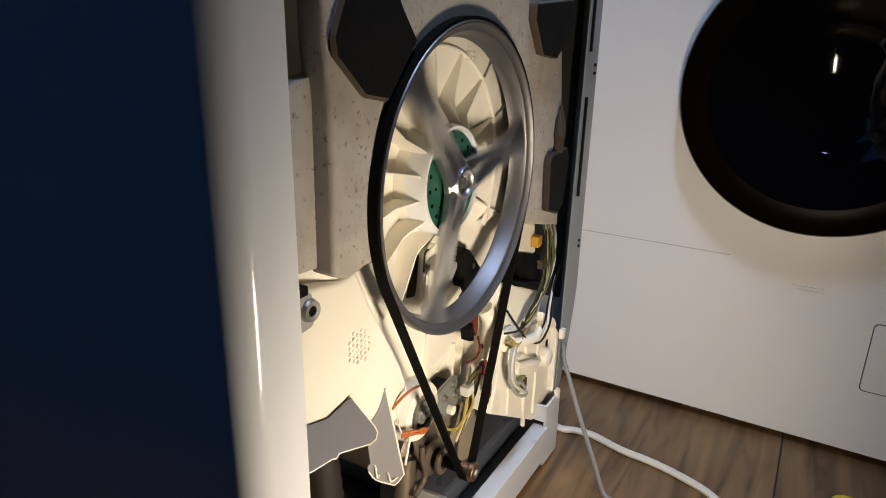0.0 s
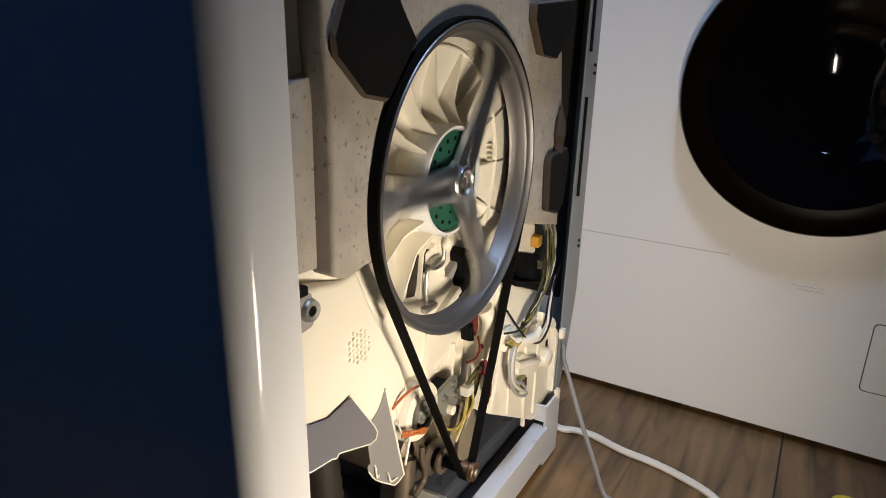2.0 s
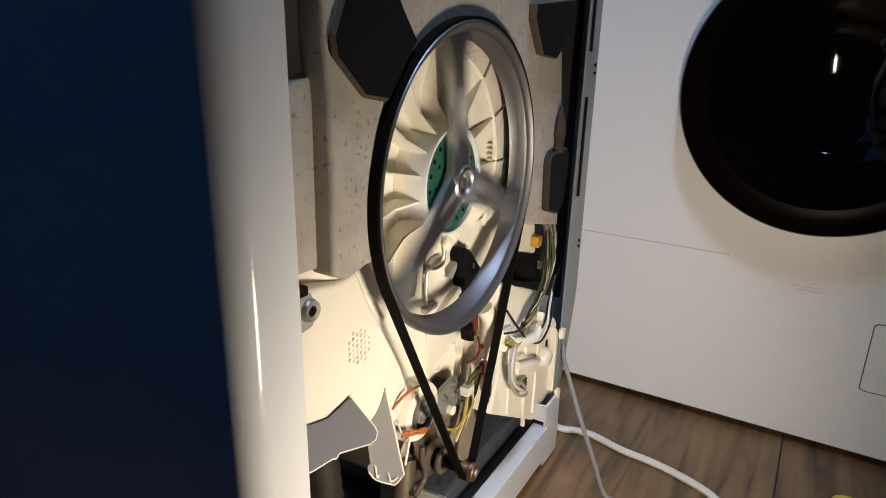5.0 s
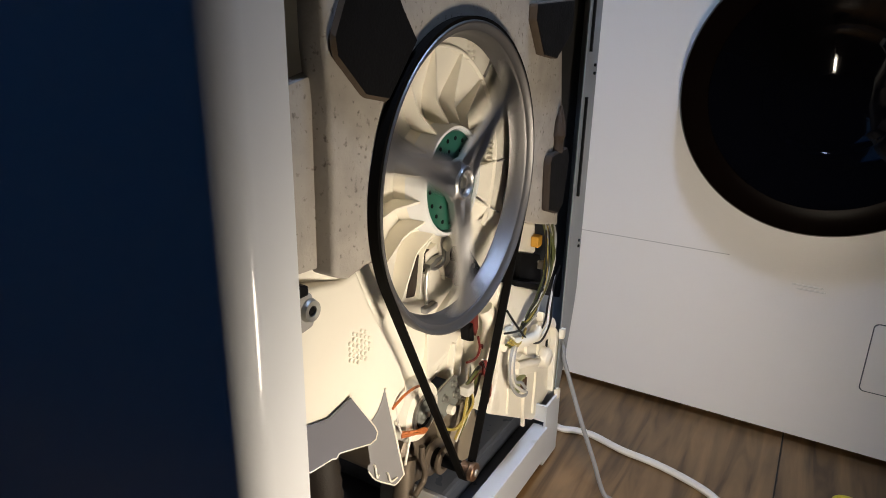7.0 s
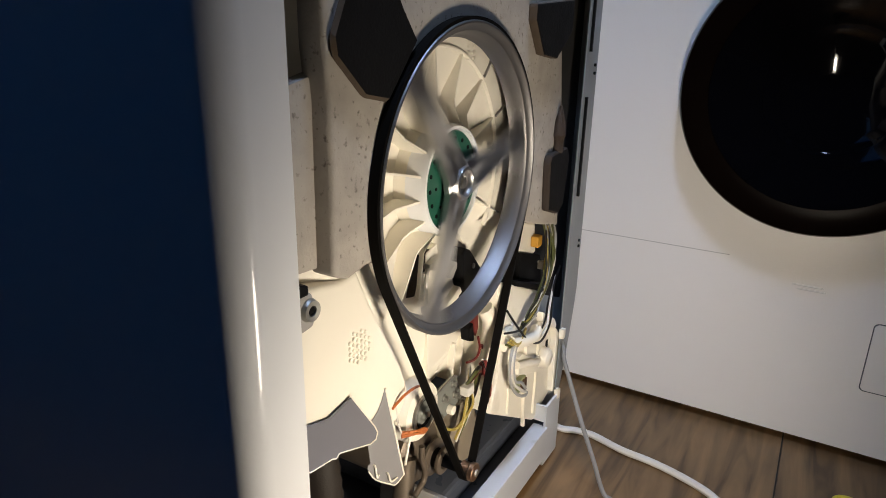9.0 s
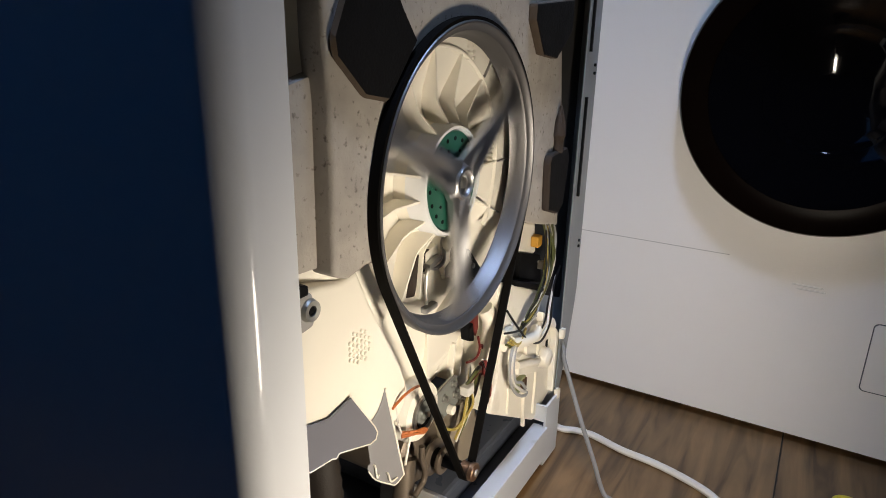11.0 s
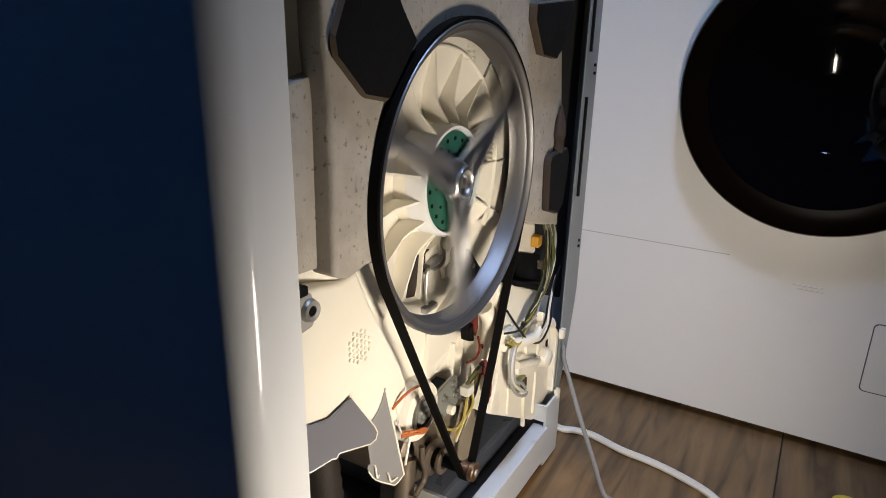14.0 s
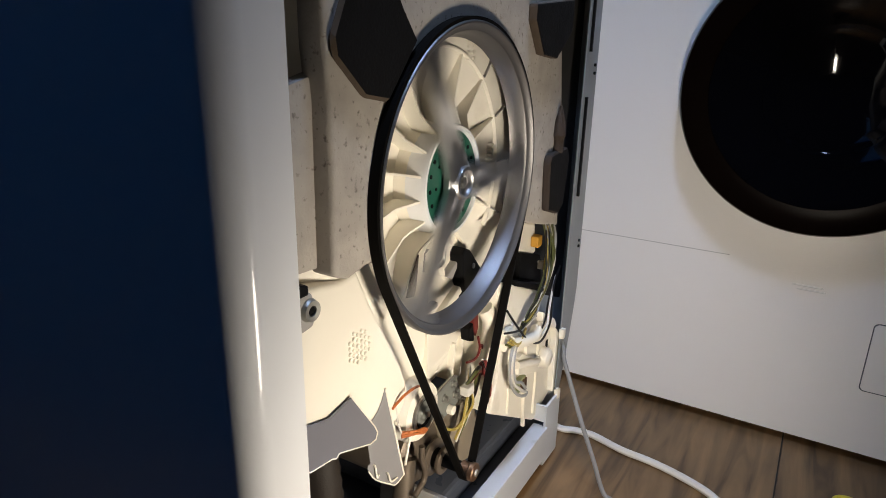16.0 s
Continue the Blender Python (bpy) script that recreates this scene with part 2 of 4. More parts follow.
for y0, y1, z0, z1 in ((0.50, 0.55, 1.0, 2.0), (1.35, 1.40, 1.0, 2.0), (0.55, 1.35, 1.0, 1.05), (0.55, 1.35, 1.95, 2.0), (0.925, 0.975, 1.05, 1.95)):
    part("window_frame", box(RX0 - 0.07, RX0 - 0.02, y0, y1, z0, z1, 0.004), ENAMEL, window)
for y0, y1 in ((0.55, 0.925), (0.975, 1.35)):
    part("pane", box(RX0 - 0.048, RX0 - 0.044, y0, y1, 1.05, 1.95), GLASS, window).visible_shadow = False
tagged(part("ceiling", box(RX0 - 0.1, RX1 + 0.1, RY0 - 0.1, RY1 + 0.1, RZ, RZ + 0.1), WALLM), "plain dark blue-grey painted ceiling", "ceiling", kind="structure")

# ---- the opened washing machine ----
AX, AZ0 = 0.2530, 0.5125          # axle of the drum
machine = tagged(new("washing_machine"), "white washing machine with its rear panel off, drive pulley turning", "washing machine")
machine.empty_display_size = 0.1
SX0, SX1, TOP = -0.054, 0.634, 0.86

near_line = [(SX0, 0.60)] + arc(SX0 + 0.020, 0.020, 0.020, 180, 270, 20) + [(0.0, 0.0), (0.0, 0.006)]
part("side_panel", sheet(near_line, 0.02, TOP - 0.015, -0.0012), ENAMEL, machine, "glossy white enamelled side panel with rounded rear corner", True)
far_line = [(0.556, 0.0)] + arc(SX1 - 0.02, 0.02, 0.02, 270, 360, 8) + [(SX1, 0.60)]
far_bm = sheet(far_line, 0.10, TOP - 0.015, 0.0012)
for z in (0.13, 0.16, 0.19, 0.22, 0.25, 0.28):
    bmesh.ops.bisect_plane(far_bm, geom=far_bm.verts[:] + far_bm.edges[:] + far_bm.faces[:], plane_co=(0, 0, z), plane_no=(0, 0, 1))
far = part("side_panel", far_bm, ENAMEL_SHADED, machine, "sheet steel side panel with slotted flange, white greyed in colour for weak light", True)
# the flange widens downwards, and its lower end is drawn in
for v in far.data.vertices:
    if v.co.x > 0.57 and v.co.y < 0.1 and v.co.z < 0.281:
        v.co.x = 0.560 + (v.co.x - 0.560) * (1 - 0.85 * ((0.281 - v.co.z) / 0.181) ** 1.3)
    if v.co.x < 0.5565:
        v.co.x += 0.0195 * (v.co.z - 0.10)
for z0, z1 in ((0.435, 0.575), (0.635, 0.78)):
    part("slot", prism([(0.576, z0), (0.580, z0), (0.580, z1), (0.576, z1)], -0.0035, 0.001), BLACK, far)
for x, z in ((0.604, 0.606), (0.604, 0.617), (0.604, 0.352), (0.604, 0.361)):
    part("screw_hole", lathe([(0.0022, -0.0025), (0.0022, 0.001)], 10, centre=(x, 0, z)), BLACK, far)
for z in (0.222, 0.118):
    part("edge_clip", box(0.556, 0.566, -0.006, 0.002, z - 0.007, z + 0.009, 0.002), PLASTIC, far)
# added sheet keeps the gap beside the concrete as dark as deep shade
part("dark_liner", box(SX1 - 0.007, SX1 - 0.003, 0.03, 0.585, 0.11, TOP - 0.03, 0.001), DARK, far, "black liner sheet added to darken the gap")
part("front_panel", box(SX0, SX1, 0.598, 0.606, 0.02, TOP - 0.015, 0.002), ENAMEL, machine)
part("top_panel", box(SX0 - 0.002, SX1 + 0.002, -0.006, 0.61, TOP - 0.014, TOP + 0.02, 0.005), ENAMEL, machine)
part("base_tray", box(SX0 + 0.003, 0.57, 0.012, 0.59, 0.045, 0.055, 0.002), TRAY, machine, "dusty grey base tray")

# bottom rail and its end bracket
rail = part("bottom_rail", prism([(-0.006, 0.081), (-0.006, 0.026), (0.0, 0.026), (0.0, 0.076), (0.018, 0.076), (0.018, 0.081)], SX0 + 0.004, 0.52, 0.0015, axis="x"), RAIL, machine, "white sheet steel bottom rail")
part("corner_bracket", box(0.515, 0.572, -0.004, 0.0, 0.012, 0.118, 0.001), RAIL, machine)
part("corner_bracket", prism([(0.515, 0.09), (0.519, 0.09), (0.519, 0.118), (0.515, 0.118)], -0.003, 0.05, 0.0008), RAIL, machine)
part("corner_bracket", box(0.568, 0.572, 0.0, 0.05, 0.012, 0.118, 0.0008), RAIL, machine)
part("foot", lathe([(0.018, 0.0), (0.018, 0.012), (0.008, 0.014), (0.008, 0.03)], 20, centre=(0.54, 0.03, 0), axis="z"), BLACK, machine)
part("foot", lathe([(0.018, 0.0), (0.018, 0.012), (0.008, 0.014), (0.008, 0.05)], 20, centre=(0.0, 0.04, 0), axis="z"), BLACK, machine)

# concrete counterweight: a slab with a round opening
SY = 0.0120
HX, HZ, HR = 0.2570, 0.5165, 0.1490


def slab():
    left = [(0.0508, 0.7735), (0.051, 0.6447), (0.0549, 0.6066), (0.0531, 0.4739), (0.0703, 0.4661), (0.0991, 0.4718)]
    right = [(0.4275, 0.4275), (0.5409, 0.3969), (0.5325, 0.5171), (0.5035, 0.6581), (0.5044, 0.7702)]
    hole = [(HX + (HR + 0.012 * max(0, math.cos(radians(a)))) * math.cos(radians(a)), HZ + HR * math.sin(radians(a))) for a in range(200, -26, -5)]
    return left + hole + right


counter = part("counterweight", prism(slab(), SY, SY + 0.026, 0.005, 3), CONCRETE, machine, "rough grey cast concrete counterweight with round opening", True)
part("cast_step", prism([(0.0669, 0.6269), (0.0225, 0.6163), (-0.0538, 0.6018), (-0.0538, 0.4840), (0.0669, 0.4763)], SY + 0.0175, SY + 0.034, 0.003), CONCRETE, counter, "", True)
part("pad", prism([(0.0524, 0.6511), (0.0552, 0.6364), (0.0877, 0.6074), (0.1205, 0.6016), (0.1626, 0.6483), (0.1417, 0.6728), (0.1238, 0.6974), (0.0751, 0.6975)], 0.0060, SY, 0.0045, 1), (RUBBER, BLOCK_LIT_SIDE), counter, "near-black block with sides browned as if lit, on the concrete")
part("pad", prism([(0.3928, 0.6872), (0.3928, 0.6699), (0.4204, 0.6328), (0.4636, 0.6278), (0.5096, 0.6598), (0.5094, 0.6969)], 0.0010, SY, 0.0025), (RUBBER, BLOCK_LIT_SIDE), counter, "near-black block with sides browned as if lit, on the concrete")
part("pad", prism([(0.4716, 0.509), (0.4667, 0.5002), (0.4718, 0.4351), (0.509, 0.4233), (0.5265, 0.433), (0.5381, 0.4972), (0.5282, 0.5128)], 0.0010, SY, 0.004, 3), (RUBBER, RUST), counter, "dark iron block with rust-brown sides painted as if lit")
part("peg", lathe([(0.0065, 0.505), (0.0065, 0.522), (0.0085, 0.528), (0.007, 0.545), (0.0015, 0.566)], 10, centre=(0.5030, SY - 0.006, 0.003), axis="z"), [RUST], counter, "rusty pointed peg")

# side faces take the browner material, painting in light from the low lamp
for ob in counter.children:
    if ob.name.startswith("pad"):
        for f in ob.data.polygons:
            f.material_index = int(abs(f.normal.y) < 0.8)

# tub back: a shallow dish with swept ribs
tub = part("tub", lathe([(0.05, 0.040), (0.0575, 0.042), (0.0615, 0.0540), (0.076, 0.0570), (0.090, 0.0550), (0.1290, 0.0415), (0.1320, 0.0400), (0.150, 0.0395), (0.180, 0.0425), (0.205, 0.0515), (0.262, 0.066), (0.275, 0.074), (0.282, 0.095), (0.282, 0.50), (0.05, 0.50)], 64, centre=(AX, 0, AZ0), closed=True), PLASTIC, machine, "cream plastic tub back with swept ribs", True)

# the dish lies deeper round the opening low on the tub, and is narrower above
for v in tub.data.vertices:
    wide = math.hypot(v.co.x - AX, v.co.z - AZ0)
    if wide > 0.2 and v.co.z > AZ0:
        v.co.x, v.co.z = AX + (v.co.x - AX) * 0.2 / wide, AZ0 + (v.co.z - AZ0) * 0.2 / wide
    far_out, turn = math.hypot(v.co.x - AX, v.co.z - AZ0), math.degrees(math.atan2(v.co.z - AZ0, v.co.x - AX)) % 360
    if 0.07 < far_out < 0.2 and 232 < turn < 330 and v.co.y < 0.1:
        v.co.y = max(v.co.y, 0.0615 - 0.118 * (far_out - 0.078))


def rib(a0):
    """A straight upright web, tallest at the bearing and running out into the dish."""
    b = bmesh.new()
    n, low = 12, 250 < a0 < 325
    quads = []
    for s in (-1, 1):
        lines = ([], [])
        for i in range(n + 1):
            t = i / n
            r, a = 0.0560 + 0.075 * t, radians(a0)
            tip = 0.0250 + 0.0130 * min(1, t / 0.31) + 0.0010 * t
            for line, y in zip(lines, (0.066, tip + (0.012 if low else 0))):
                line.append(b.verts.new((AX + r * math.cos(a) - s * 0.0011 * math.sin(a), y, AZ0 + r * math.sin(a) + s * 0.0011 * math.cos(a))))
        quads.append(lines)
    (l0, h0), (l1, h1) = quads
    for i in range(n):
        for p, q in ((l0, h0), (h0, h1), (h1, l1)):
            b.faces.new((p[i], p[i + 1], q[i + 1], q[i]))
    for i in (0, n):
        b.faces.new((l0[i], h0[i], h1[i], l1[i]))
    bmesh.ops.recalc_face_normals(b, faces=b.faces)
    return b


for k in range(15):
    part("rib", rib((23 + 24 * k) % 360), PLASTIC, tub)
plate = part("bearing_plate", lathe([(0.018, 0.0235), (0.050, 0.0235), (0.0518, 0.026), (0.0518, 0.034), (0.018, 0.034)], 48, centre=(AX, 0, AZ0), closed=True), GREEN, tub, "green round bearing plate with holes", True)
part("bearing_ring", lathe([(0.0515, 0.0245), (0.0528, 0.0208), (0.0555, 0.0208), (0.0575, 0.0245), (0.0580, 0.060), (0.0515, 0.060)], 48, centre=(AX, 0, AZ0), closed=True), ENAMEL, tub, "white bearing ring", True)
ridge = lathe([(0.1290, 0.0425), (0.1296, 0.0382), (0.1302, 0.0376), (0.1318, 0.0376), (0.1324, 0.0382), (0.1330, 0.0425)], 72, centre=(AX, 0, AZ0), closed=True)
bmesh.ops.delete(ridge, geom=[v for v in ridge.verts if 236 < math.degrees(math.atan2(v.co.z - AZ0, v.co.x - AX)) % 360 < 322], context="VERTS")
part("tub_ridge", ridge, PLASTIC, tub, "", True)
# flat dark plate paints the darkness of a recess; nothing is hollowed out
recess = part("recess_shade", prism([(0.2402, 0.4302), (0.2821, 0.4302), (0.2805, 0.4065), (0.2428, 0.4075), (0.2298, 0.3765), (0.2146, 0.3853)], 0.0555, 0.0600), RUST, tub, "dark brown plate standing in for the recess's shade behind the lever")
bm = None
for k in range(18):
    a = radians(20 * k + 5)
    for r, s in ((0.043, 0.0022),) + (((0.032, 0.0018),) if k % 2 else ()):
        bm = lathe([(s, 0.0229), (s, 0.027)], 8, bm, centre=(AX + r * math.cos(a), 0, AZ0 + r * math.sin(a)))
tagged(part("plate_holes", bm, BLACK, tub), kind="stuff")
part("axle", lathe([(0.013, 0.019), (0.014, 0.0215), (0.0185, 0.0230), (0.0185, 0.05)], 24, centre=(AX, 0, AZ0)), STEEL, tub, "", True)

# smooth moulded cover low on the tub, with a curved edge
cover = part("tub_cover", prism([(-0.045, 0.468), (0.052, 0.4604), (0.0904, 0.4537), (0.1114, 0.4574), (0.120, 0.440), (0.1292, 0.4206), (0.140, 0.401), (0.1507, 0.3835), (0.163, 0.362), (0.1745, 0.3425), (0.183, 0.326), (0.1895, 0.310), (0.1915, 0.2974), (0.187, 0.283), (0.172, 0.270), (0.140, 0.275), (0.100, 0.308), (0.060, 0.322), (-0.045, 0.330)], 0.036, 0.085, 0.006, 3), PLASTIC, machine, "smooth cream plastic tub cover with moulded dots", True)

# drive pulley: turning
PR = 0.1575
rim = [(PR - 0.0026, 0.0035), (PR - 0.0030, 0.0012), (PR - 0.0040, 0.0002), (PR - 0.0055, 0.0004), (PR - 0.0068, 0.0024), (PR - 0.0088, 0.0050), (PR - 0.0120, 0.0062), (PR - 0.0134, 0.0085), (PR - 0.0148, 0.0160), (PR - 0.0165, 0.0220), (PR - 0.0185, 0.0250), (PR - 0.0165, 0.0262), (PR - 0.0125, 0.0180), (PR - 0.0118, 0.0128), (PR - 0.003, 0.0118), (PR - 0.003, 0.003)]
pulley = part("drive_pulley", lathe(rim, 128, closed=True), RIM, machine, "turning cast aluminium belt pulley with three spokes", True)


def spoke():
    b = bmesh.new()
    rows = []
    for i in range(11):
        t = i / 10
        r = 0.012 + (PR - 0.0135 - 0.012) * t
        w = 0.0185 - 0.0055 * math.sin(math.pi * 0.5 * min(1, t * 1.6)) + 0.017 * max(0, (t - 0.72) / 0.28) ** 2
        y = 0.009 - 0.001 * t
        h = 0.010
        g = 0.0062 * math.sin(math.pi * min(1, t / 0.85)) if t < 0.85 else 0.0
        row = [(-w, y + h), (-w, y + 0.003), (-w * 0.62, y), (-w * 0.28, y + 0.6 * g), (0, y + g), (w * 0.28, y + 0.6 * g), (w * 0.62, y), (w, y + 0.003), (w, y + h)]
        rows.append([b.verts.new((r, yy, zz)) for zz, yy in row])
    m = len(rows[0])
    for p, q in zip(rows, rows[1:]):
        for k in range(m):
            b.faces.new((p[k], p[(k + 1) % m], q[(k + 1) % m], q[k]))
    b.faces.new(rows[0]), b.faces.new(rows[-1])
    bmesh.ops.recalc_face_normals(b, faces=b.faces)
    return b


first = part("spoke", spoke(), ALU, pulley, "", True)
for k in (1, 2):
    s = new("spoke", first.data)
    s.parent = pulley
    s.matrix_basis = pose(0, 0, 0, 0, 120 * k, 0)
part("hub", lathe([(0.0070, 0.0135), (0.0112, 0.0125), (0.0120, 0.0080), (0.0136, 0.0064), (0.0162, 0.0068), (0.0178, 0.0095), (0.0205, 0.0115), (0.0235, 0.0140), (0.0240, 0.0195), (0.0070, 0.0195)], 36, closed=True), ALU, pulley, "", True)
part("bolt", lathe([(0.0030, 0.0085), (0.0056, 0.0089), (0.0060, 0.0105), (0.0060, 0.0125), (0.0078, 0.0130), (0.0078, 0.0150)], 6), STEEL, pulley)

# belt round both pulleys
MX, MZ, MR = 0.276, 0.156, 0.0095


def belt_line(pad):
    d = Vector((MX - AX, MZ - AZ0))
    L, base = d.length, math.degrees(math.atan2(d.y, d.x))
    off = math.degrees(math.acos((PR - MR) / L))
    big = [(AX + (PR - 0.003 + pad) * math.cos(radians(a)), AZ0 + (PR - 0.003 + pad) * math.sin(radians(a))) for a in np.linspace(base + off, base + 360 - off, 96)]
    small = [(MX + (MR + pad) * math.cos(radians(a)), MZ + (MR + pad) * math.sin(radians(a))) for a in np.linspace(base - off, base + off, 16)]
    return big + small


def belt():
    b = bmesh.new()
    rings = [[b.verts.new((x, y, z)) for x, z in belt_line(pad)] for pad, y in ((0.0002, 0.0016), (0.0034, 0.0016), (0.0034, 0.0114), (0.0002, 0.0114))]
    n = len(rings[0])
    for j in range(4):
        p, q = rings[j], rings[(j + 1) % 4]
        for i in range(n):
            b.faces.new((p[i], p[(i + 1) % n], q[(i + 1) % n], q[i]))
    return b


part("drive_belt", belt(), BELT, machine, "black rubber drive belt", True)
motor_pulley = part("motor_pulley", lathe([(0.0040, -0.0065), (0.0105, -0.006), (0.0115, -0.005), (0.0115, 0.0005), (MR, 0.002), (MR, 0.0125), (0.0040, 0.0125)], 24), BRASS, machine, "small worn copper-coloured motor pulley", True)
motor_pulley.matrix_basis = pose(MX, 0, MZ)
part("shaft_end", lathe([(0.0038, -0.0085), (0.0048, -0.0075), (0.0048, -0.006)], 6), STEEL, motor_pulley)
motor = part("motor", lathe([(0.0105, 0.062), (0.034, 0.066), (0.044, 0.076), (0.044, 0.19), (0.036, 0.20)], 40, centre=(MX, 0, MZ)), MOTOR, machine, "dark brown steel drive motor", True)
part("motor_neck", lathe([(0.0070, 0.0125), (0.0075, 0.016), (0.0075, 0.040), (0.0125, 0.044), (0.0125, 0.064)], 24, centre=(MX, 0, MZ)), BLACK, motor, "", True)
for y, r in ((0.036, 0.0175), (0.050, 0.0240), (0.084, 0.0460)):
    part("motor_flange", lathe([(0.010, y), (r - 0.002, y), (r, y + 0.0015), (r, y + 0.005), (r - 0.002, y + 0.0065), (0.010, y + 0.0065)], 40, centre=(MX, 0, MZ), closed=True), MOTOR, motor, "dull brown steel motor flange", True)

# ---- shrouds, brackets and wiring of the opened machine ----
shroud = part("shroud", prism([(0.0252, 0.3466), (0.0364, 0.3429), (0.0632, 0.3351), (0.0939, 0.3406), (0.1280, 0.2910), (0.1324, 0.2820), (0.1295, 0.2753), (0.1203, 0.2756), (0.0742, 0.2931), (0.0701, 0.2902), (0.0648, 0.2930), (0.0376, 0.2969), (0.0222, 0.3047)], 0.032, 0.0342, 0.0006, 1), (SHADED_GUARD_BLUE, PLASTIC), machine, "guard plate, face greyed as if shaded, edges pale as if lit")
fin = part("shroud", prism([(0.1260, 0.2963), (0.1324, 0.2985), (0.1381, 0.3024), (0.1438, 0.3095), (0.1497, 0.3211), (0.1829, 0.1982), (0.1808, 0.1959), (0.1668, 0.1958), (0.1564, 0.2035), (0.1319, 0.2249), (0.1200, 0.2428), (0.1193, 0.2499), (0.1239, 0.2496), (0.1208, 0.2718)], 0.0345, 0.0357, 0.0005, 1), (SHADED_GUARD, PLASTIC), machine, "plastic fin with hooked foot, face greyed as if shaded, edges pale as if lit")
# edge faces turned right or down get the pale plastic, as if lit
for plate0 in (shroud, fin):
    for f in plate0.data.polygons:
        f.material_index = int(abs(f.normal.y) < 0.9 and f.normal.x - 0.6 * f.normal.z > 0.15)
for line in ([(0.1286, 0.0345, 0.2451), (0.1286, 0.0325, 0.2441), (0.1302, 0.0315, 0.2302), (0.1350, 0.0325, 0.2301)], [(0.1506, 0.0345, 0.2219), (0.1506, 0.0325, 0.2209), (0.1546, 0.0315, 0.2091), (0.1671, 0.0325, 0.2054)]):
    part("hook", tube(line, 0.001, 5, 6), PLASTIC, fin, "", True)
# pale tubes along the edges paint in the light they catch
part("lit_edge", tube([(0.1497, 0.0344, 0.3211), (0.1663, 0.0344, 0.2596), (0.1829, 0.0344, 0.1982)], 0.0011, 6, 6), PLASTIC, fin, "", True)
part("lit_edge", tube([(0.1829, 0.0344, 0.1982), (0.1668, 0.0344, 0.1958), (0.1564, 0.0344, 0.2035), (0.1319, 0.0344, 0.2249), (0.1200, 0.0344, 0.2428)], 0.0008, 3, 6), PLASTIC, fin, "", True)
for a, b in zip([(0.0939, 0.0318, 0.3406), (0.1280, 0.0318, 0.2910), (0.1324, 0.0318, 0.2820), (0.1295, 0.0318, 0.2753), (0.1203, 0.0318, 0.2756), (0.0742, 0.0318, 0.2931), (0.0701, 0.0318, 0.2902), (0.0648, 0.0318, 0.2930), (0.0376, 0.0318, 0.2969)], [(0.1280, 0.0318, 0.2910), (0.1324, 0.0318, 0.2820), (0.1295, 0.0318, 0.2753), (0.1203, 0.0318, 0.2756), (0.0742, 0.0318, 0.2931), (0.0701, 0.0318, 0.2902), (0.0648, 0.0318, 0.2930), (0.0376, 0.0318, 0.2969), (0.0222, 0.0318, 0.3047)]):
    part("lit_edge", tube([a, b], 0.0007, 2, 6), PLASTIC, shroud, "", True)
part("fin_arm", prism([(0.1845, 0.208), (0.1875, 0.207), (0.1995, 0.245), (0.1965, 0.246)], 0.034, 0.0365, 0.0008, 1), PLASTIC, machine)

# bolt bracket at the edge of the tub
bracket = part("bolt_bracket", prism([(0.028, 0.468), (0.043, 0.461), (0.047, 0.447), (0.043, 0.433), (0.028, 0.431)], 0.026, 0.045, 0.003), PLASTIC_GREY, machine, "grey bracket with a dark bolt socket", True)
part("bolt_collar", lathe([(0.0045, 0.0225), (0.0085, 0.022), (0.010, 0.027), (0.0045, 0.027)], 20, centre=(0.0385, 0, 0.4485), closed=True), STEEL, bracket, "", True)
part("bolt_socket", lathe([(0.0046, 0.0245), (0.0046, 0.030)], 6, centre=(0.0385, 0, 0.4485)), BLACK, bracket)
part("upper_bracket", prism([(0.026, 0.474), (0.037, 0.470), (0.037, 0.462), (0.026, 0.462)], 0.024, 0.04, 0.002), BLACK, bracket)

# raised dots moulded in the tub wall
dots = None
for i in range(6):
    for j in range(6):
        u, v = i * 0.0056 - 0.014, j * 0.0055 - 0.0138 + (i % 2) * 0.0027
        if abs(u) + abs(v) * 0.55 < 0.0195:
            dots = lathe([(0.0021, 0.0365), (0.0020, 0.0348), (0.0012, 0.0341)], 8, dots, centre=(0.1120 + u, 0, 0.3818 + v - 0.12 * u))
tagged(part("moulded_dots", dots, PLASTIC, cover), kind="stuff")

# lower part of the tub back: webs, gusset and the opening with its lever
part("web", prism([(0.2557, 0.2793), (0.2875, 0.2695), (0.3448, 0.287), (0.3061, 0.3032)], 0.060, 0.085, 0.002), PLASTIC, tub)
part("web", prism([(0.2475, 0.335), (0.2500, 0.335), (0.2500, 0.275), (0.2475, 0.275)], 0.047, 0.09), PLASTIC, tub)
part("web", prism([(0.292, 0.262), (0.345, 0.296), (0.352, 0.290), (0.353, 0.245), (0.330, 0.232), (0.318, 0.25)], 0.062, 0.09, 0.003), PLASTIC, tub)
part("web", prism([(0.318, 0.246), (0.324, 0.29), (0.328, 0.29), (0.322, 0.246)], 0.054, 0.07, 0.001), PLASTIC, tub)
part("web", prism([(0.338, 0.240), (0.345, 0.29), (0.349, 0.29), (0.342, 0.240)], 0.054, 0.07, 0.001), PLASTIC, tub)
part("pocket", prism([(0.255, 0.428), (0.286, 0.436), (0.292, 0.418), (0.284, 0.404), (0.254, 0.404)], 0.0545, 0.062, 0.001), PLASTIC, tub)
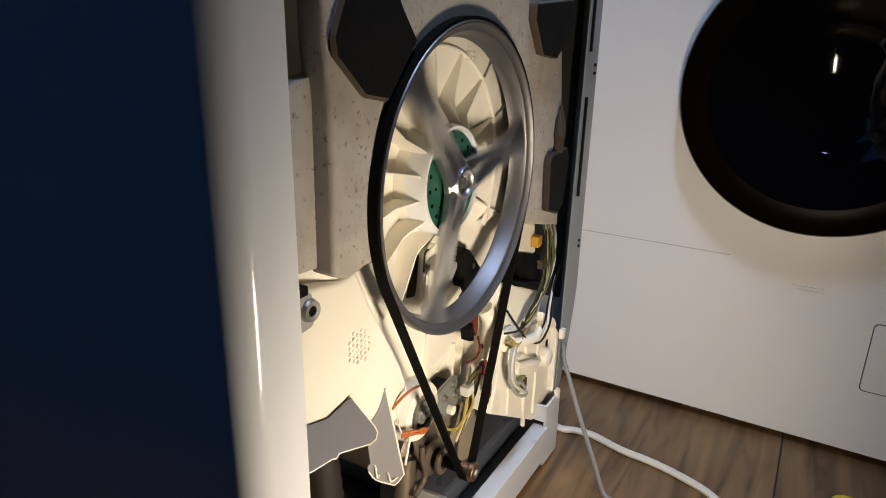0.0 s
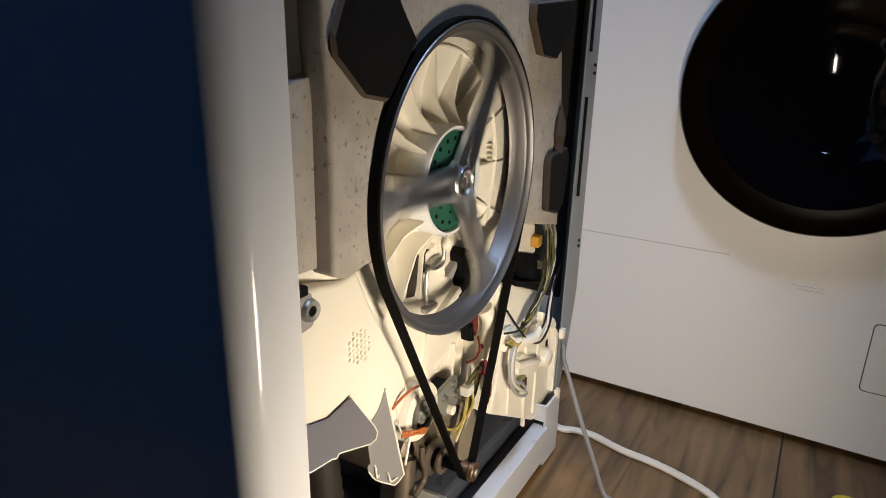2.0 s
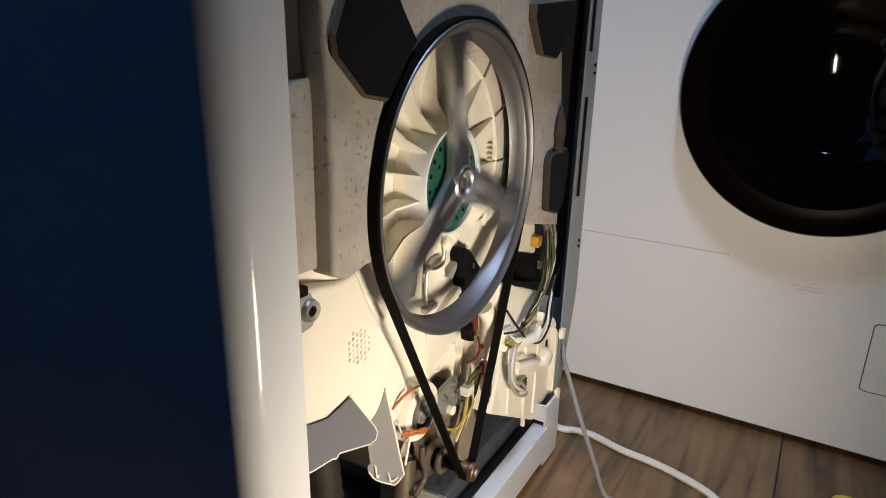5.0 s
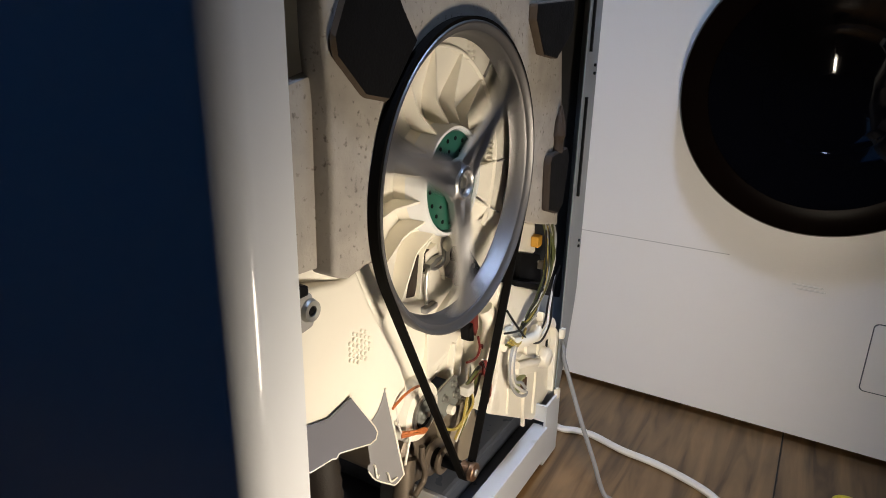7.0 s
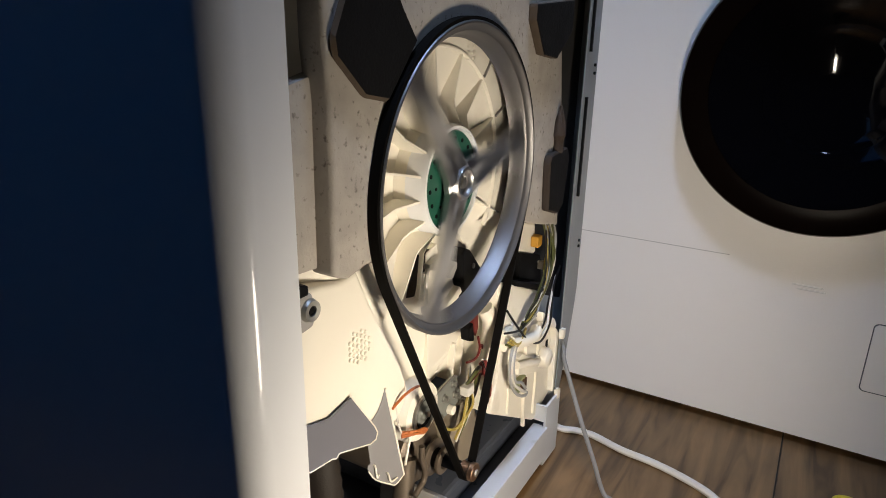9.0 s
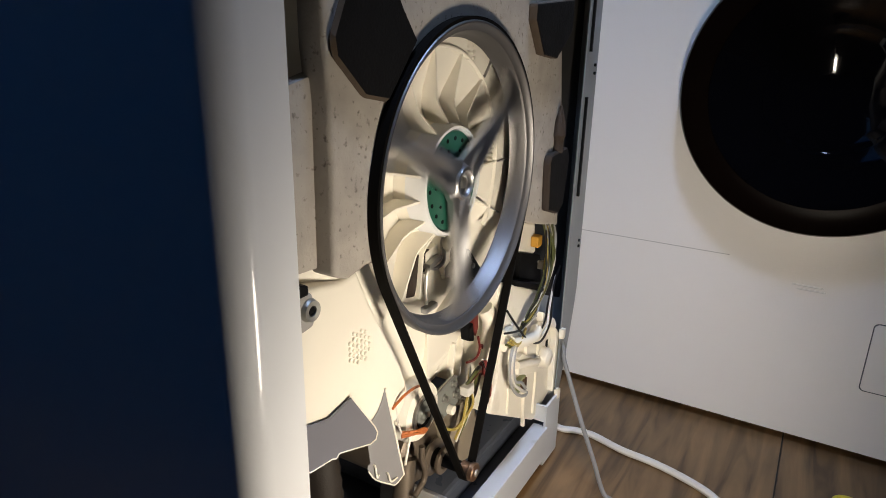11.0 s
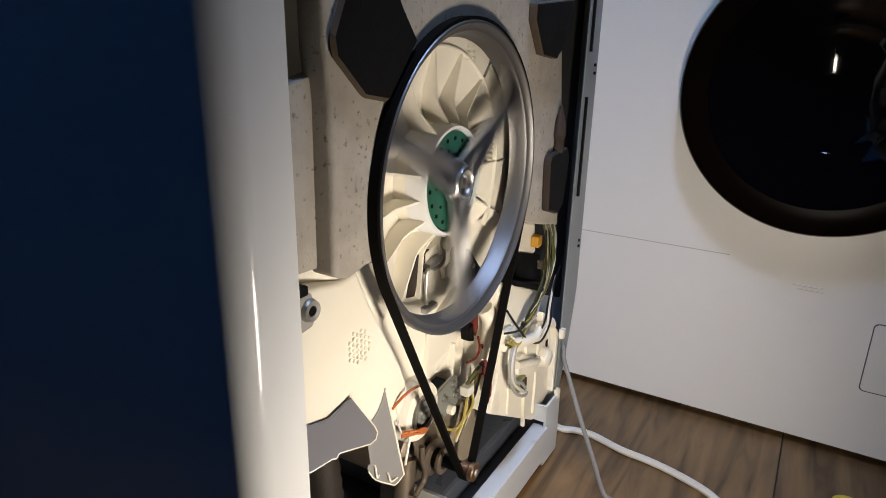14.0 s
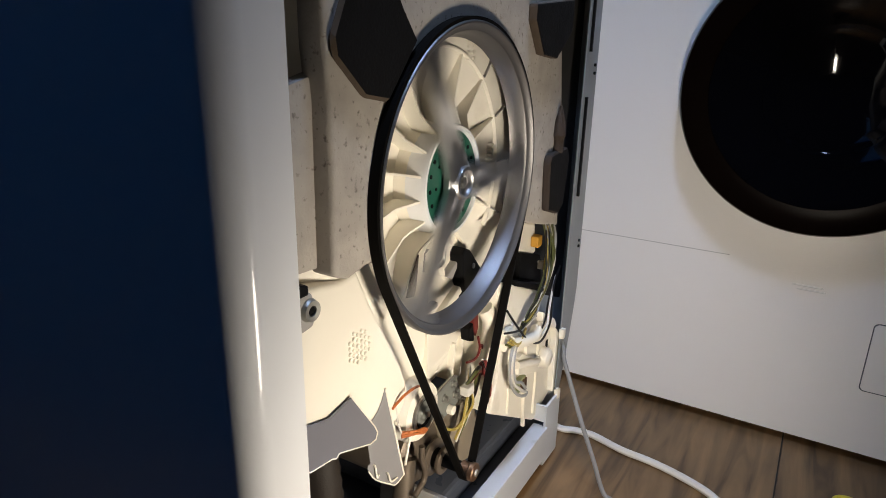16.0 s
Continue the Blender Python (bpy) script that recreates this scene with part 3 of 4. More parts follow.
lever = part("lever", tube([(0.2855, 0.050, 0.428), (0.284, 0.050, 0.411), (0.268, 0.050, 0.408), (0.252, 0.050, 0.4115), (0.248, 0.050, 0.395), (0.249, 0.050, 0.372)], 0.0022, 6, 8), STEEL, tub, "bent metal lever", True)
part("lever_tip", lathe([(0.001, -0.009), (0.0048, -0.005), (0.0058, 0.0), (0.0048, 0.005), (0.001, 0.009)], 14, centre=(0.287, 0.047, 0.432), axis="z"), PLASTIC, tub, "", True)
part("lever_base", box(0.243, 0.268, 0.046, 0.060, 0.362, 0.369, 0.002), PLASTIC_GREY, tub)
part("lever_bracket", prism([(0.252, 0.4105), (0.276, 0.4165), (0.278, 0.421), (0.264, 0.421), (0.252, 0.417)], 0.047, 0.058, 0.001), STEEL, tub)
part("wedge", prism([(0.268, 0.352), (0.274, 0.348), (0.330, 0.366), (0.330, 0.373), (0.318, 0.373)], 0.044, 0.062, 0.002), PLASTIC, tub)
part("wedge", prism([(0.288, 0.392), (0.302, 0.385), (0.314, 0.398), (0.312, 0.404)], 0.047, 0.060, 0.0015), PLASTIC_GREY, tub)
clip = part("black_bracket", prism([(0.3103, 0.4126), (0.318, 0.420), (0.3305, 0.4139), (0.3781, 0.363), (0.3715, 0.3498), (0.350, 0.352), (0.3278, 0.3461), (0.3123, 0.3769)], 0.040, 0.060, 0.003), BLACK, tub, "black plastic sensor bracket")
for x, z in ((0.338, 0.392), (0.355, 0.368)):
    part("screw", lathe([(0.0015, 0.038), (0.0032, 0.0388), (0.0034, 0.041)], 12, centre=(x, 0, z)), STEEL, tub, "", True)
for a0 in (-25, -1, 23, 47):
    part("seam", box(-0.0007, 0.0007, 0.0370, 0.046, 0.133, 0.160), PLASTIC_GREY, tub).matrix_basis = Matrix.Translation((AX, 0, AZ0)) @ Matrix.Rotation(radians(90 - a0), 4, "Y")
for cx, cz, cols in ((0.3091, 0.6479, 2), (0.3730, 0.5324, 2)):
    marks = None
    my = 0.0386
    for i in range(cols):
        for k in range(4):
            marks = box(cx + 0.012 * i - 0.003, cx + 0.012 * i + 0.003, my, 0.064, cz - 0.006 * k - 0.0012, cz - 0.006 * k + 0.0012, bm=marks)
    tagged(part("moulded_marks", marks, PLASTIC, tub), kind="stuff")

# pump and drive mounting plate between the belt runs
plate2 = part("mounting_plate", prism([(0.2385, 0.2356), (0.2335, 0.2555), (0.2935, 0.2635), (0.306, 0.258), (0.3207, 0.2208), (0.2729, 0.2142)], 0.040, 0.043, 0.001), PLATE, machine, "grey zinc-plated mounting plate")
part("plate_lip", tube([(0.2335, 0.039, 0.2555), (0.265, 0.039, 0.2600), (0.2935, 0.039, 0.2635), (0.306, 0.039, 0.258)], 0.0014, 4, 6), STEEL, plate2, "", True)
for x, z in ((0.276, 0.243), (0.300, 0.236), (0.262, 0.226), (0.296, 0.253), (0.312, 0.228)):
    part("bolt", lathe([(0.002, 0.034), (0.0036, 0.0345), (0.0038, 0.038), (0.0052, 0.0385), (0.0052, 0.0405)], 8, centre=(x, 0, z)), STEEL, plate2)
PX, PZ = 0.2255, 0.2520
part("pump_collar", lathe([(0.0225, 0.041), (0.024, 0.0365), (0.033, 0.0385), (0.037, 0.046), (0.038, 0.085)], 40, centre=(PX, 0, PZ)), PLASTIC, machine, "cream plastic pump collar", True)
part("ring_gasket", lathe([(0.0185, 0.037), (0.0195, 0.0335), (0.0225, 0.034), (0.0230, 0.040), (0.0185, 0.040)], 40, centre=(PX, 0, PZ), closed=True), STEEL, machine, "round metal pump ring", True)
part("ring_gasket", lathe([(0.0150, 0.037), (0.0155, 0.0355), (0.0180, 0.0355), (0.0185, 0.038), (0.0150, 0.038)], 40, centre=(PX, 0, PZ), closed=True), BLACK, machine, "black rubber pump gasket", True)
part("pump_cap", lathe([(0.003, 0.032), (0.007, 0.033), (0.009, 0.037), (0.0150, 0.0375), (0.0155, 0.08)], 24, centre=(PX, 0, PZ)), PLATE, machine, "dull grey metal pump cap", True)
part("bolt", lathe([(0.002, 0.029), (0.0034, 0.0295), (0.0036, 0.034)], 6, centre=(PX, 0, PZ)), STEEL, machine)
part("pump_outlet", lathe([(0.004, 0.032), (0.006, 0.033), (0.006, 0.055)], 16, centre=(0.288, 0, 0.222)), PLASTIC, machine, "", True)
part("motor_strap", tube([(0.2361, 0.0450, 0.1982), (0.2365, 0.0450, 0.1808), (0.2431, 0.0450, 0.1624), (0.2409, 0.0450, 0.1477), (0.2286, 0.0450, 0.1415), (0.2200, 0.0450, 0.1378)], 0.0038, 6, 10), MOTOR, machine, "dull brown steel motor strap", True)
part("damper", tube([(0.205, 0.06, 0.062), (0.225, 0.065, 0.12), (0.24, 0.07, 0.17)], 0.013, 6, 14), MOTOR, machine, "brown steel damper strut", True)
part("bellows", tube([(0.125, 0.09, 0.062), (0.130, 0.10, 0.14), (0.135, 0.115, 0.26)], 0.020, 16, 18, ridge=0.07), BELLOWS, machine, "dark brown ribbed rubber bellows", True)
part("tray_block", prism([(0.236, 0.0555), (0.262, 0.0555), (0.262, 0.118), (0.250, 0.124), (0.240, 0.112)], 0.020, 0.11, 0.004), PLASTIC_GREY, machine, "pale grey moulded block under the motor")
part("tray_step", box(0.29, 0.555, 0.045, 0.30, 0.0555, 0.088, 0.006), TRAY, machine, "dusty grey step in the base tray")
part("terminal_box", prism([(0.300, 0.215), (0.356, 0.200), (0.385, 0.150), (0.381, 0.100), (0.330, 0.112), (0.305, 0.150)], 0.045, 0.12, 0.005), BOXM, machine, "dull beige terminal box", True)

# pump housing at the corner
house = part("pump_housing", prism([(0.356, 0.371), (0.489, 0.3144), (0.486, 0.2768), (0.5467, 0.2395), (0.573, 0.2136), (0.573, 0.115), (0.506, 0.0938), (0.3516, 0.1883), (0.3707, 0.2409)], 0.014, 0.075, 0.003), PLASTIC, machine, "cream plastic pump and terminal housing")
part("housing_edge", prism([(0.5485, 0.236), (0.573, 0.2136), (0.573, 0.128), (0.555, 0.122), (0.553, 0.213)], 0.004, 0.014, 0.002), PLASTIC, house)
part("housing_edge", prism([(0.488, 0.284), (0.533, 0.258), (0.546, 0.243), (0.541, 0.237), (0.488, 0.268)], 0.002, 0.014, 0.003), PLASTIC, house)
part("rib_plate", prism([(0.448, 0.260), (0.454, 0.258), (0.462, 0.110), (0.456, 0.112)], 0.009, 0.014, 0.001), PLASTIC, house)
part("pump_boss", lathe([(0.010, 0.000), (0.014, 0.002), (0.017, 0.014)], 24, centre=(0.522, 0, 0.196)), PLASTIC, house, "", True)
part("spout", tube([(0.405, 0.004, 0.238), (0.44, 0.002, 0.226), (0.475, 0.004, 0.212), (0.505, 0.013, 0.200)], 0.005, 6, 14), PLASTIC, house, "", True)
part("ledge", prism([(0.4137, 0.2436), (0.430, 0.2440), (0.499, 0.2010), (0.486, 0.1881), (0.4213, 0.2143)], 0.006, 0.0145, 0.002), PLASTIC, house)
part("rib_plate", prism([(0.500, 0.262), (0.504, 0.260), (0.500, 0.110), (0.496, 0.112)], 0.0105, 0.0145, 0.001), PLASTIC, house)
part("rib_plate", prism([(0.398, 0.300), (0.402, 0.298), (0.406, 0.160), (0.402, 0.162)], 0.011, 0.0145, 0.001), PLASTIC, house)
part("slot", box(0.535, 0.541, 0.0125, 0.0155, 0.202, 0.217), BLACK, house)
part("terminal", box(0.4211, 0.4451, 0.005, 0.0145, 0.1859, 0.2039, 0.002), TERMINAL, house, "pale green terminal block")
for x in (0.4261, 0.4331, 0.4401):
    part("pin", box(x - 0.0015, x + 0.0015, 0.0025, 0.0052, 0.1889, 0.2029), BRASS, house)
part("upper_block", box(0.372, 0.392, 0.006, 0.016, 0.27, 0.30, 0.003), PLASTIC, house)
part("upper_block", tube([(0.380, 0.004, 0.282), (0.41, 0.002, 0.272), (0.45, 0.002, 0.262), (0.468, 0.004, 0.266)], 0.0085, 6, 12), PLASTIC, house, "", True)
part("black_box", prism([(0.436, 0.384), (0.5144, 0.3583), (0.5239, 0.312), (0.442, 0.3440)], 0.024, 0.045, 0.002), BLACK, machine, "black plastic relay box")
part("box_edge", prism([(0.405, 0.356), (0.500, 0.320), (0.500, 0.313), (0.405, 0.349)], 0.012, 0.03, 0.001), RUBBER, machine)
valve = part("valve_body", prism([(0.412, 0.430), (0.4957, 0.409), (0.5051, 0.366), (0.47, 0.356), (0.4356, 0.3728)], 0.028, 0.055, 0.003), PLASTIC, machine, "cream plastic valve body")
part("connector", box(0.482, 0.498, 0.016, 0.028, 0.378, 0.394, 0.003), W_AMBER, valve, "orange-yellow connector")
part("valve_tab", box(0.505, 0.511, 0.016, 0.026, 0.340, 0.352, 0.001), PLASTIC, valve)
part("red_clip", prism([(0.334, 0.334), (0.343, 0.337), (0.350, 0.328), (0.352, 0.306), (0.346, 0.296), (0.339, 0.306)], 0.036, 0.046, 0.002), W_RED, machine, "dark red connector")
part("black_clip", prism([(0.318, 0.318), (0.330, 0.322), (0.334, 0.296), (0.322, 0.300)], 0.032, 0.045, 0.002), BLACK, machine)
part("white_spigot", tube([(0.352, 0.03, 0.335), (0.362, 0.025, 0.315), (0.362, 0.025, 0.29), (0.358, 0.028, 0.265)], 0.011, 6, 12), PLASTIC, machine, "", True)


def wire(points, r, material, label=""):
    return part("wire", tube(points, r, 7, 6), material, machine, label, True)


rnd = random.Random(5)
# loose strands tangled over the loom
for k in range(9):
    j = [rnd.uniform(-0.014, 0.014) for _ in range(10)]
    wire([(0.512 + j[0], 0.022, 0.420), (0.500 + j[1], 0.006 + 0.3 * j[2], 0.385 + j[2]), (0.492 + j[3], 0.002, 0.350 + j[4]), (0.470 + j[5], 0.0, 0.322), (0.440 + j[6], -0.002, 0.306 + 0.6 * j[7]), (0.415 + 0.4 * j[8], 0.003, 0.294 + 0.4 * j[9])], 0.0013, (W_OLIVE, W_YELLOW, W_BLACK, W_OLIVE, W_BLACK, W_GREY, W_OLIVE, W_BLACK, W_WHITE)[k])
# loom hanging down beside the far side panel
for k, (m, dx) in enumerate(((W_OLIVE, 0.0), (W_YELLOW, 0.006), (W_BLACK, -0.005), (W_OLIVE, 0.012), (W_BLACK, 0.017), (W_GREY, 0.022), (W_OLIVE, -0.010))):
    j = [rnd.uniform(-0.004, 0.004) for _ in range(8)]
    wire([(0.517 + dx, 0.030 + j[6], 0.430), (0.505 + dx + j[0], 0.010, 0.392), (0.494 + dx + j[1], 0.006 + j[2], 0.352), (0.476 + dx + j[3], 0.004, 0.322), (0.447 + 0.6 * dx + j[4], 0.002 + j[7], 0.303), (0.410 + 0.4 * dx, 0.004, 0.289)], 0.0021, m)
wire([(0.549, 0.006, 0.335), (0.522, 0.003, 0.316), (0.510, 0.0, 0.288), (0.503, -0.002, 0.262), (0.466, -0.004, 0.250), (0.424, -0.003, 0.268), (0.385, 0.0, 0.306), (0.364, 0.004, 0.332)], 0.0016, W_BLACK)
wire([(0.540, 0.008, 0.322), (0.515, 0.003, 0.305), (0.500, 0.0, 0.280), (0.492, -0.002, 0.264), (0.465, -0.003, 0.257), (0.436, 0.0, 0.266)], 0.0017, W_WHITE)
wire([(0.530, 0.008, 0.310), (0.506, 0.004, 0.296), (0.488, 0.0, 0.274), (0.466, -0.002, 0.262)], 0.0015, W_BLACK)
wire([(0.360, 0.004, 0.303), (0.38, 0.0, 0.298), (0.405, 0.002, 0.290)], 0.0015, W_BLACK)
for k in range(3):
    wire([(0.366, 0.004 - 0.003 * k, 0.285 + 0.004 * k), (0.385, -0.001 - 0.002 * k, 0.274 + 0.003 * k), (0.41, 0.0, 0.275 + 0.003 * k), (0.428, 0.004, 0.283)], 0.0018, W_YELLOW if k else W_OLIVE)
for k, m in enumerate((W_GREY, W_WHITE, W_GREY)):
    d = 0.006 * k
    wire([(0.409 + d, 0.004, 0.281), (0.376 + d, -0.002, 0.280), (0.363 + d, -0.004, 0.2575), (0.372 + d, -0.004, 0.228), (0.397 + d, -0.003, 0.200 + d), (0.428, -0.001, 0.182 + d), (0.447 - d, 0.004, 0.176 + d)], 0.0022, m)
wire([(0.350, 0.03, 0.285), (0.356, 0.026, 0.262), (0.348, 0.026, 0.247), (0.330, 0.03, 0.25)], 0.002, W_RED)
wire([(0.3350, 0.028, 0.3028), (0.3412, 0.028, 0.2832), (0.3298, 0.028, 0.2749), (0.3078, 0.028, 0.2795)], 0.0016, W_RED)
wire([(0.163, 0.036, 0.290), (0.176, 0.030, 0.301), (0.198, 0.030, 0.300), (0.225, 0.040, 0.285)], 0.0015, W_ORANGE)
wire([(0.168, 0.036, 0.297), (0.174, 0.037, 0.27), (0.180, 0.036, 0.252), (0.190, 0.036, 0.243)], 0.0014, W_WHITE)
for k in range(4):
    wire([(0.180, 0.036, 0.246 + 0.002 * k), (0.192, 0.026, 0.2475 + 0.0035 * (k % 2)), (0.209, 0.026, 0.239 + 0.002 * k), (0.226, 0.032, 0.232)], 0.0014, W_ORANGE)
for k in range(5):
    j = [rnd.uniform(-0.005, 0.005) for _ in range(6)]
    wire([(0.288 + 0.003 * k, 0.030, 0.180 + j[0]), (0.293 + 0.003 * k + j[1], 0.024, 0.206), (0.302 + 0.003 * k, 0.022 + j[2], 0.228), (0.312 + j[3], 0.026, 0.246), (0.328, 0.034, 0.262 + j[4])], 0.0017, (W_YELLOW, W_WHITE, W_YELLOW, W_OLIVE, W_WHITE)[k])
wire([(0.270, 0.040, 0.205), (0.285, 0.028, 0.200), (0.303, 0.024, 0.212), (0.307, 0.026, 0.232)], 0.002, W_YELLOW)
part("plug", box(0.296, 0.312, 0.018, 0.030, 0.240, 0.252, 0.002), W_WHITE, machine, "white wire plug")
for k in range(4):
    j = [rnd.uniform(-0.006, 0.006) for _ in range(6)]
    wire([(0.305, 0.026, 0.250), (0.318 + j[0], 0.020, 0.262 + j[1]), (0.334 + j[2], 0.024, 0.254), (0.336 + j[3], 0.030, 0.225 + j[4]), (0.330, 0.04, 0.195)], 0.0024, (W_BLACK, W_RED, W_BLACK, W_OLIVE)[k])
for k in range(3):
    wire([(0.345 + 0.003 * k, 0.028, 0.262), (0.350 + 0.004 * k, 0.020, 0.235), (0.353 + 0.004 * k, 0.022, 0.200), (0.362 + 0.003 * k, 0.034, 0.168)], 0.0024, (W_RED, W_BLACK, W_RED)[k])

# ---- the second washing machine ----
BX, BY0, BY1 = 0.8196, -0.60, 0.095
DY, DZ, DR = -0.295, 0.5845, 0.2135
other = tagged(new("washing_machine"), "closed white front-loading washing machine with large black porthole door", "washing machine")


def front_with_hole(r, n=128):
    """The body: a box whose front has a round opening."""
    b = bmesh.new()
    ring, edge, deep = [], [], []
    for i in range(n):
        a = 2 * math.pi * i / n
        c, s = math.cos(a), math.sin(a)
        k = min(((BY1 if c > 0 else BY0) - DY) / c if abs(c) > 1e-6 else 1e9, ((0.85 if s > 0 else 0.015) - DZ) / s if abs(s) > 1e-6 else 1e9)
        ring.append(b.verts.new((BX, DY + r * c, DZ + r * s)))
        deep.append(b.verts.new((BX + 0.05, DY + r * c, DZ + r * s)))
        edge.append([DY + k * c, DZ + k * s])
    for y, z in ((BY0, 0.015), (BY1, 0.015), (BY1, 0.85), (BY0, 0.85)):
        near = min(range(n), key=lambda i: math.hypot(edge[i][0] - y, edge[i][1] - z))
        edge[near] = [y, z]
    front = [b.verts.new((BX, y, z)) for y, z in edge]
    rear = [b.verts.new((BX + 0.58, y, z)) for y, z in edge]
    for i in range(n):
        j = (i + 1) % n
        for p, q in ((ring, front), (front, rear), (ring, deep)):
            b.faces.new((p[i], p[j], q[j], q[i]))
    b.faces.new(rear)
    return b


part("body", front_with_hole(DR - 0.042), ENAMEL_B, other)
door = part("door", lathe([(DR - 0.046, -0.028), (DR - 0.044, -0.0345), (DR - 0.02, -0.036), (DR - 0.004, -0.031), (DR, -0.022), (DR, -0.003), (DR - 0.046, -0.003)], 128, centre=(BX, DY, DZ), axis="x", closed=True), BEZEL, other, "dark brown-black door ring", True)
part("door_glass", lathe([(0.0005, 0.026), (0.025, 0.0248), (0.05, 0.0205), (0.075, 0.0135), (0.0880, 0.0095), (0.0900, 0.0082), (0.0935, 0.0050), (0.0955, 0.0042), (0.11, 0.0005), (0.125, -0.0080), (0.145, -0.0195), (DR - 0.045, -0.0335), (DR - 0.045, 0.03), (0.0005, 0.03)], 128, centre=(BX, DY, DZ), axis="x"), DOORGLASS, door, "domed black door glass", True)
part("door_trim", lathe([(DR - 0.001, -0.010), (DR + 0.002, -0.009), (DR + 0.003, -0.001), (DR - 0.001, -0.001)], 128, centre=(BX, DY, DZ), axis="x", closed=True), CHROME, door, "thin chrome trim", True)


def rounded(u0, u1, v0, v1, r):
    out = []
    for cu, cv, a in ((u1 - r, v1 - r, 0), (u0 + r, v1 - r, 90), (u0 + r, v0 + r, 180), (u1 - r, v0 + r, 270)):
        out += arc(cu, cv, r, a, a + 90, 6)
    return out


part("flap_gap", prism(rounded(-0.560, -0.4115, 0.1265, 0.2440, 0.008), BX - 0.0006, BX + 0.002, axis="x"), LINE, other)
part("filter_flap", prism(rounded(-0.5585, -0.4132, 0.1282, 0.2423, 0.007), BX - 0.0016, BX + 0.001, 0.0005, 1, axis="x"), ENAMEL_B, other, "white filter flap with a dark gap round it")
part("seam_line", box(BX - 0.0005, BX + 0.001, -0.192, 0.09, 0.3128, 0.3138), SEAM, other)
# two raised white bars stand in for streaks of reflected light
for z, y0, y1 in ((0.2832, -0.335, -0.290), (0.2768, -0.339, -0.299)):
    part("glint_bar", box(BX - 0.0022, BX + 0.001, y0, y1, z - 0.0012, z + 0.0012, 0.0009), ENAMEL, other, "tiny glossy white bar standing in for a glint")
for y in (BY0 + 0.05, BY1 - 0.05):
    for x in (BX + 0.05, BX + 0.53):
        part("foot", lathe([(0.02, 0.0), (0.02, 0.010), (0.01, 0.011), (0.01, 0.016)], 20, centre=(x, y, 0), axis="z"), BLACK, other)

# ---- cables on the floor ----
tagged(part("drain_hose", tube([(0.7, 0.2, 0.006), (0.672, 0.09, 0.006), (0.638, 0.019, 0.006), (0.645, -0.014, 0.006), (0.647, -0.044, 0.006), (0.632, -0.097, 0.006), (0.627, -0.145, 0.006), (0.616, -0.191, 0.006), (0.598, -0.236, 0.006), (0.571, -0.271, 0.006)], 0.0060), HOSE, None, "", True), "white plastic hose lying on the wood-look floor", "hose")
tagged(part("power_cable", tube([(0.585, 0.012, 0.215), (0.562, -0.006, 0.199), (0.552, -0.012, 0.184), (0.540, -0.032, 0.147), (0.527, -0.056, 0.102), (0.5165, -0.082, 0.054), (0.5085, -0.104, 0.010), (0.5035, -0.122, 0.0045), (0.470, -0.16, 0.0045), (0.40, -0.21, 0.0045)], 0.0034), CABLE_GREY, None, "", True), "grey power cable hanging from the machine to the floor", "cable")
cup = tagged(new("measuring_cap"), "small yellow plastic cap on the floor", "cap")
part("cap_body", lathe([(0.016, 0.0), (0.019, 0.001), (0.021, 0.014), (0.022, 0.015), (0.0205, 0.015), (0.018, 0.003)], 28, centre=(0.667, -0.4195, 0), axis="z"), YELLOW, cup, "", True)

# ---- lamps ----
lamp = tagged(new("work_lamp"), "slim upright work lamp with glowing panel standing on the floor, with an added light-blocking flag", "lamp")
head = part("lamp_head", box(-0.024, 0.024, -0.092, 0.092, 0.006, 0.022, 0.004), BLACK, lamp)
head.matrix_basis = look(LAMP, LIT)
panel = part("lamp_panel", box(-0.0175, 0.0175, -0.085, 0.085, 0.002, 0.008, 0.001), glow("lamp_glow", (1.0, 0.86, 0.66), 38.0), lamp, "glowing warm-white panel")
panel.matrix_basis = look(LAMP, LIT)
# unseen plate added to block lamp light towards the second machine's right side
flag = part("light_flag", box(0.0165, 0.0185, -0.090, 0.090, -0.0270, 0.012, 0.0005), BLACK, lamp)
flag.matrix_basis = look(LAMP, LIT)
back = LAMP - (LIT - LAMP).normalized() * 0.024
part("lamp_stand", tube([(back.x, back.y, 0.004), (back.x - 0.006, back.y - 0.015, 0.06), (back.x, back.y, back.z)], 0.006, 6, 10), BLACK, lamp, "", True)
part("lamp_base", lathe([(0.05, 0.0), (0.05, 0.006), (0.045, 0.009), (0.01, 0.011)], 32, centre=(back.x, back.y, 0), axis="z"), BLACK, lamp, "", True)
lamp2 = tagged(new("ceiling_lamp"), "square cool-white flush ceiling lamp", "ceiling lamp")
part("lamp_frame", box(0.02, 0.30, -0.36, -0.08, 2.345, RZ, 0.004), ENAMEL, lamp2)
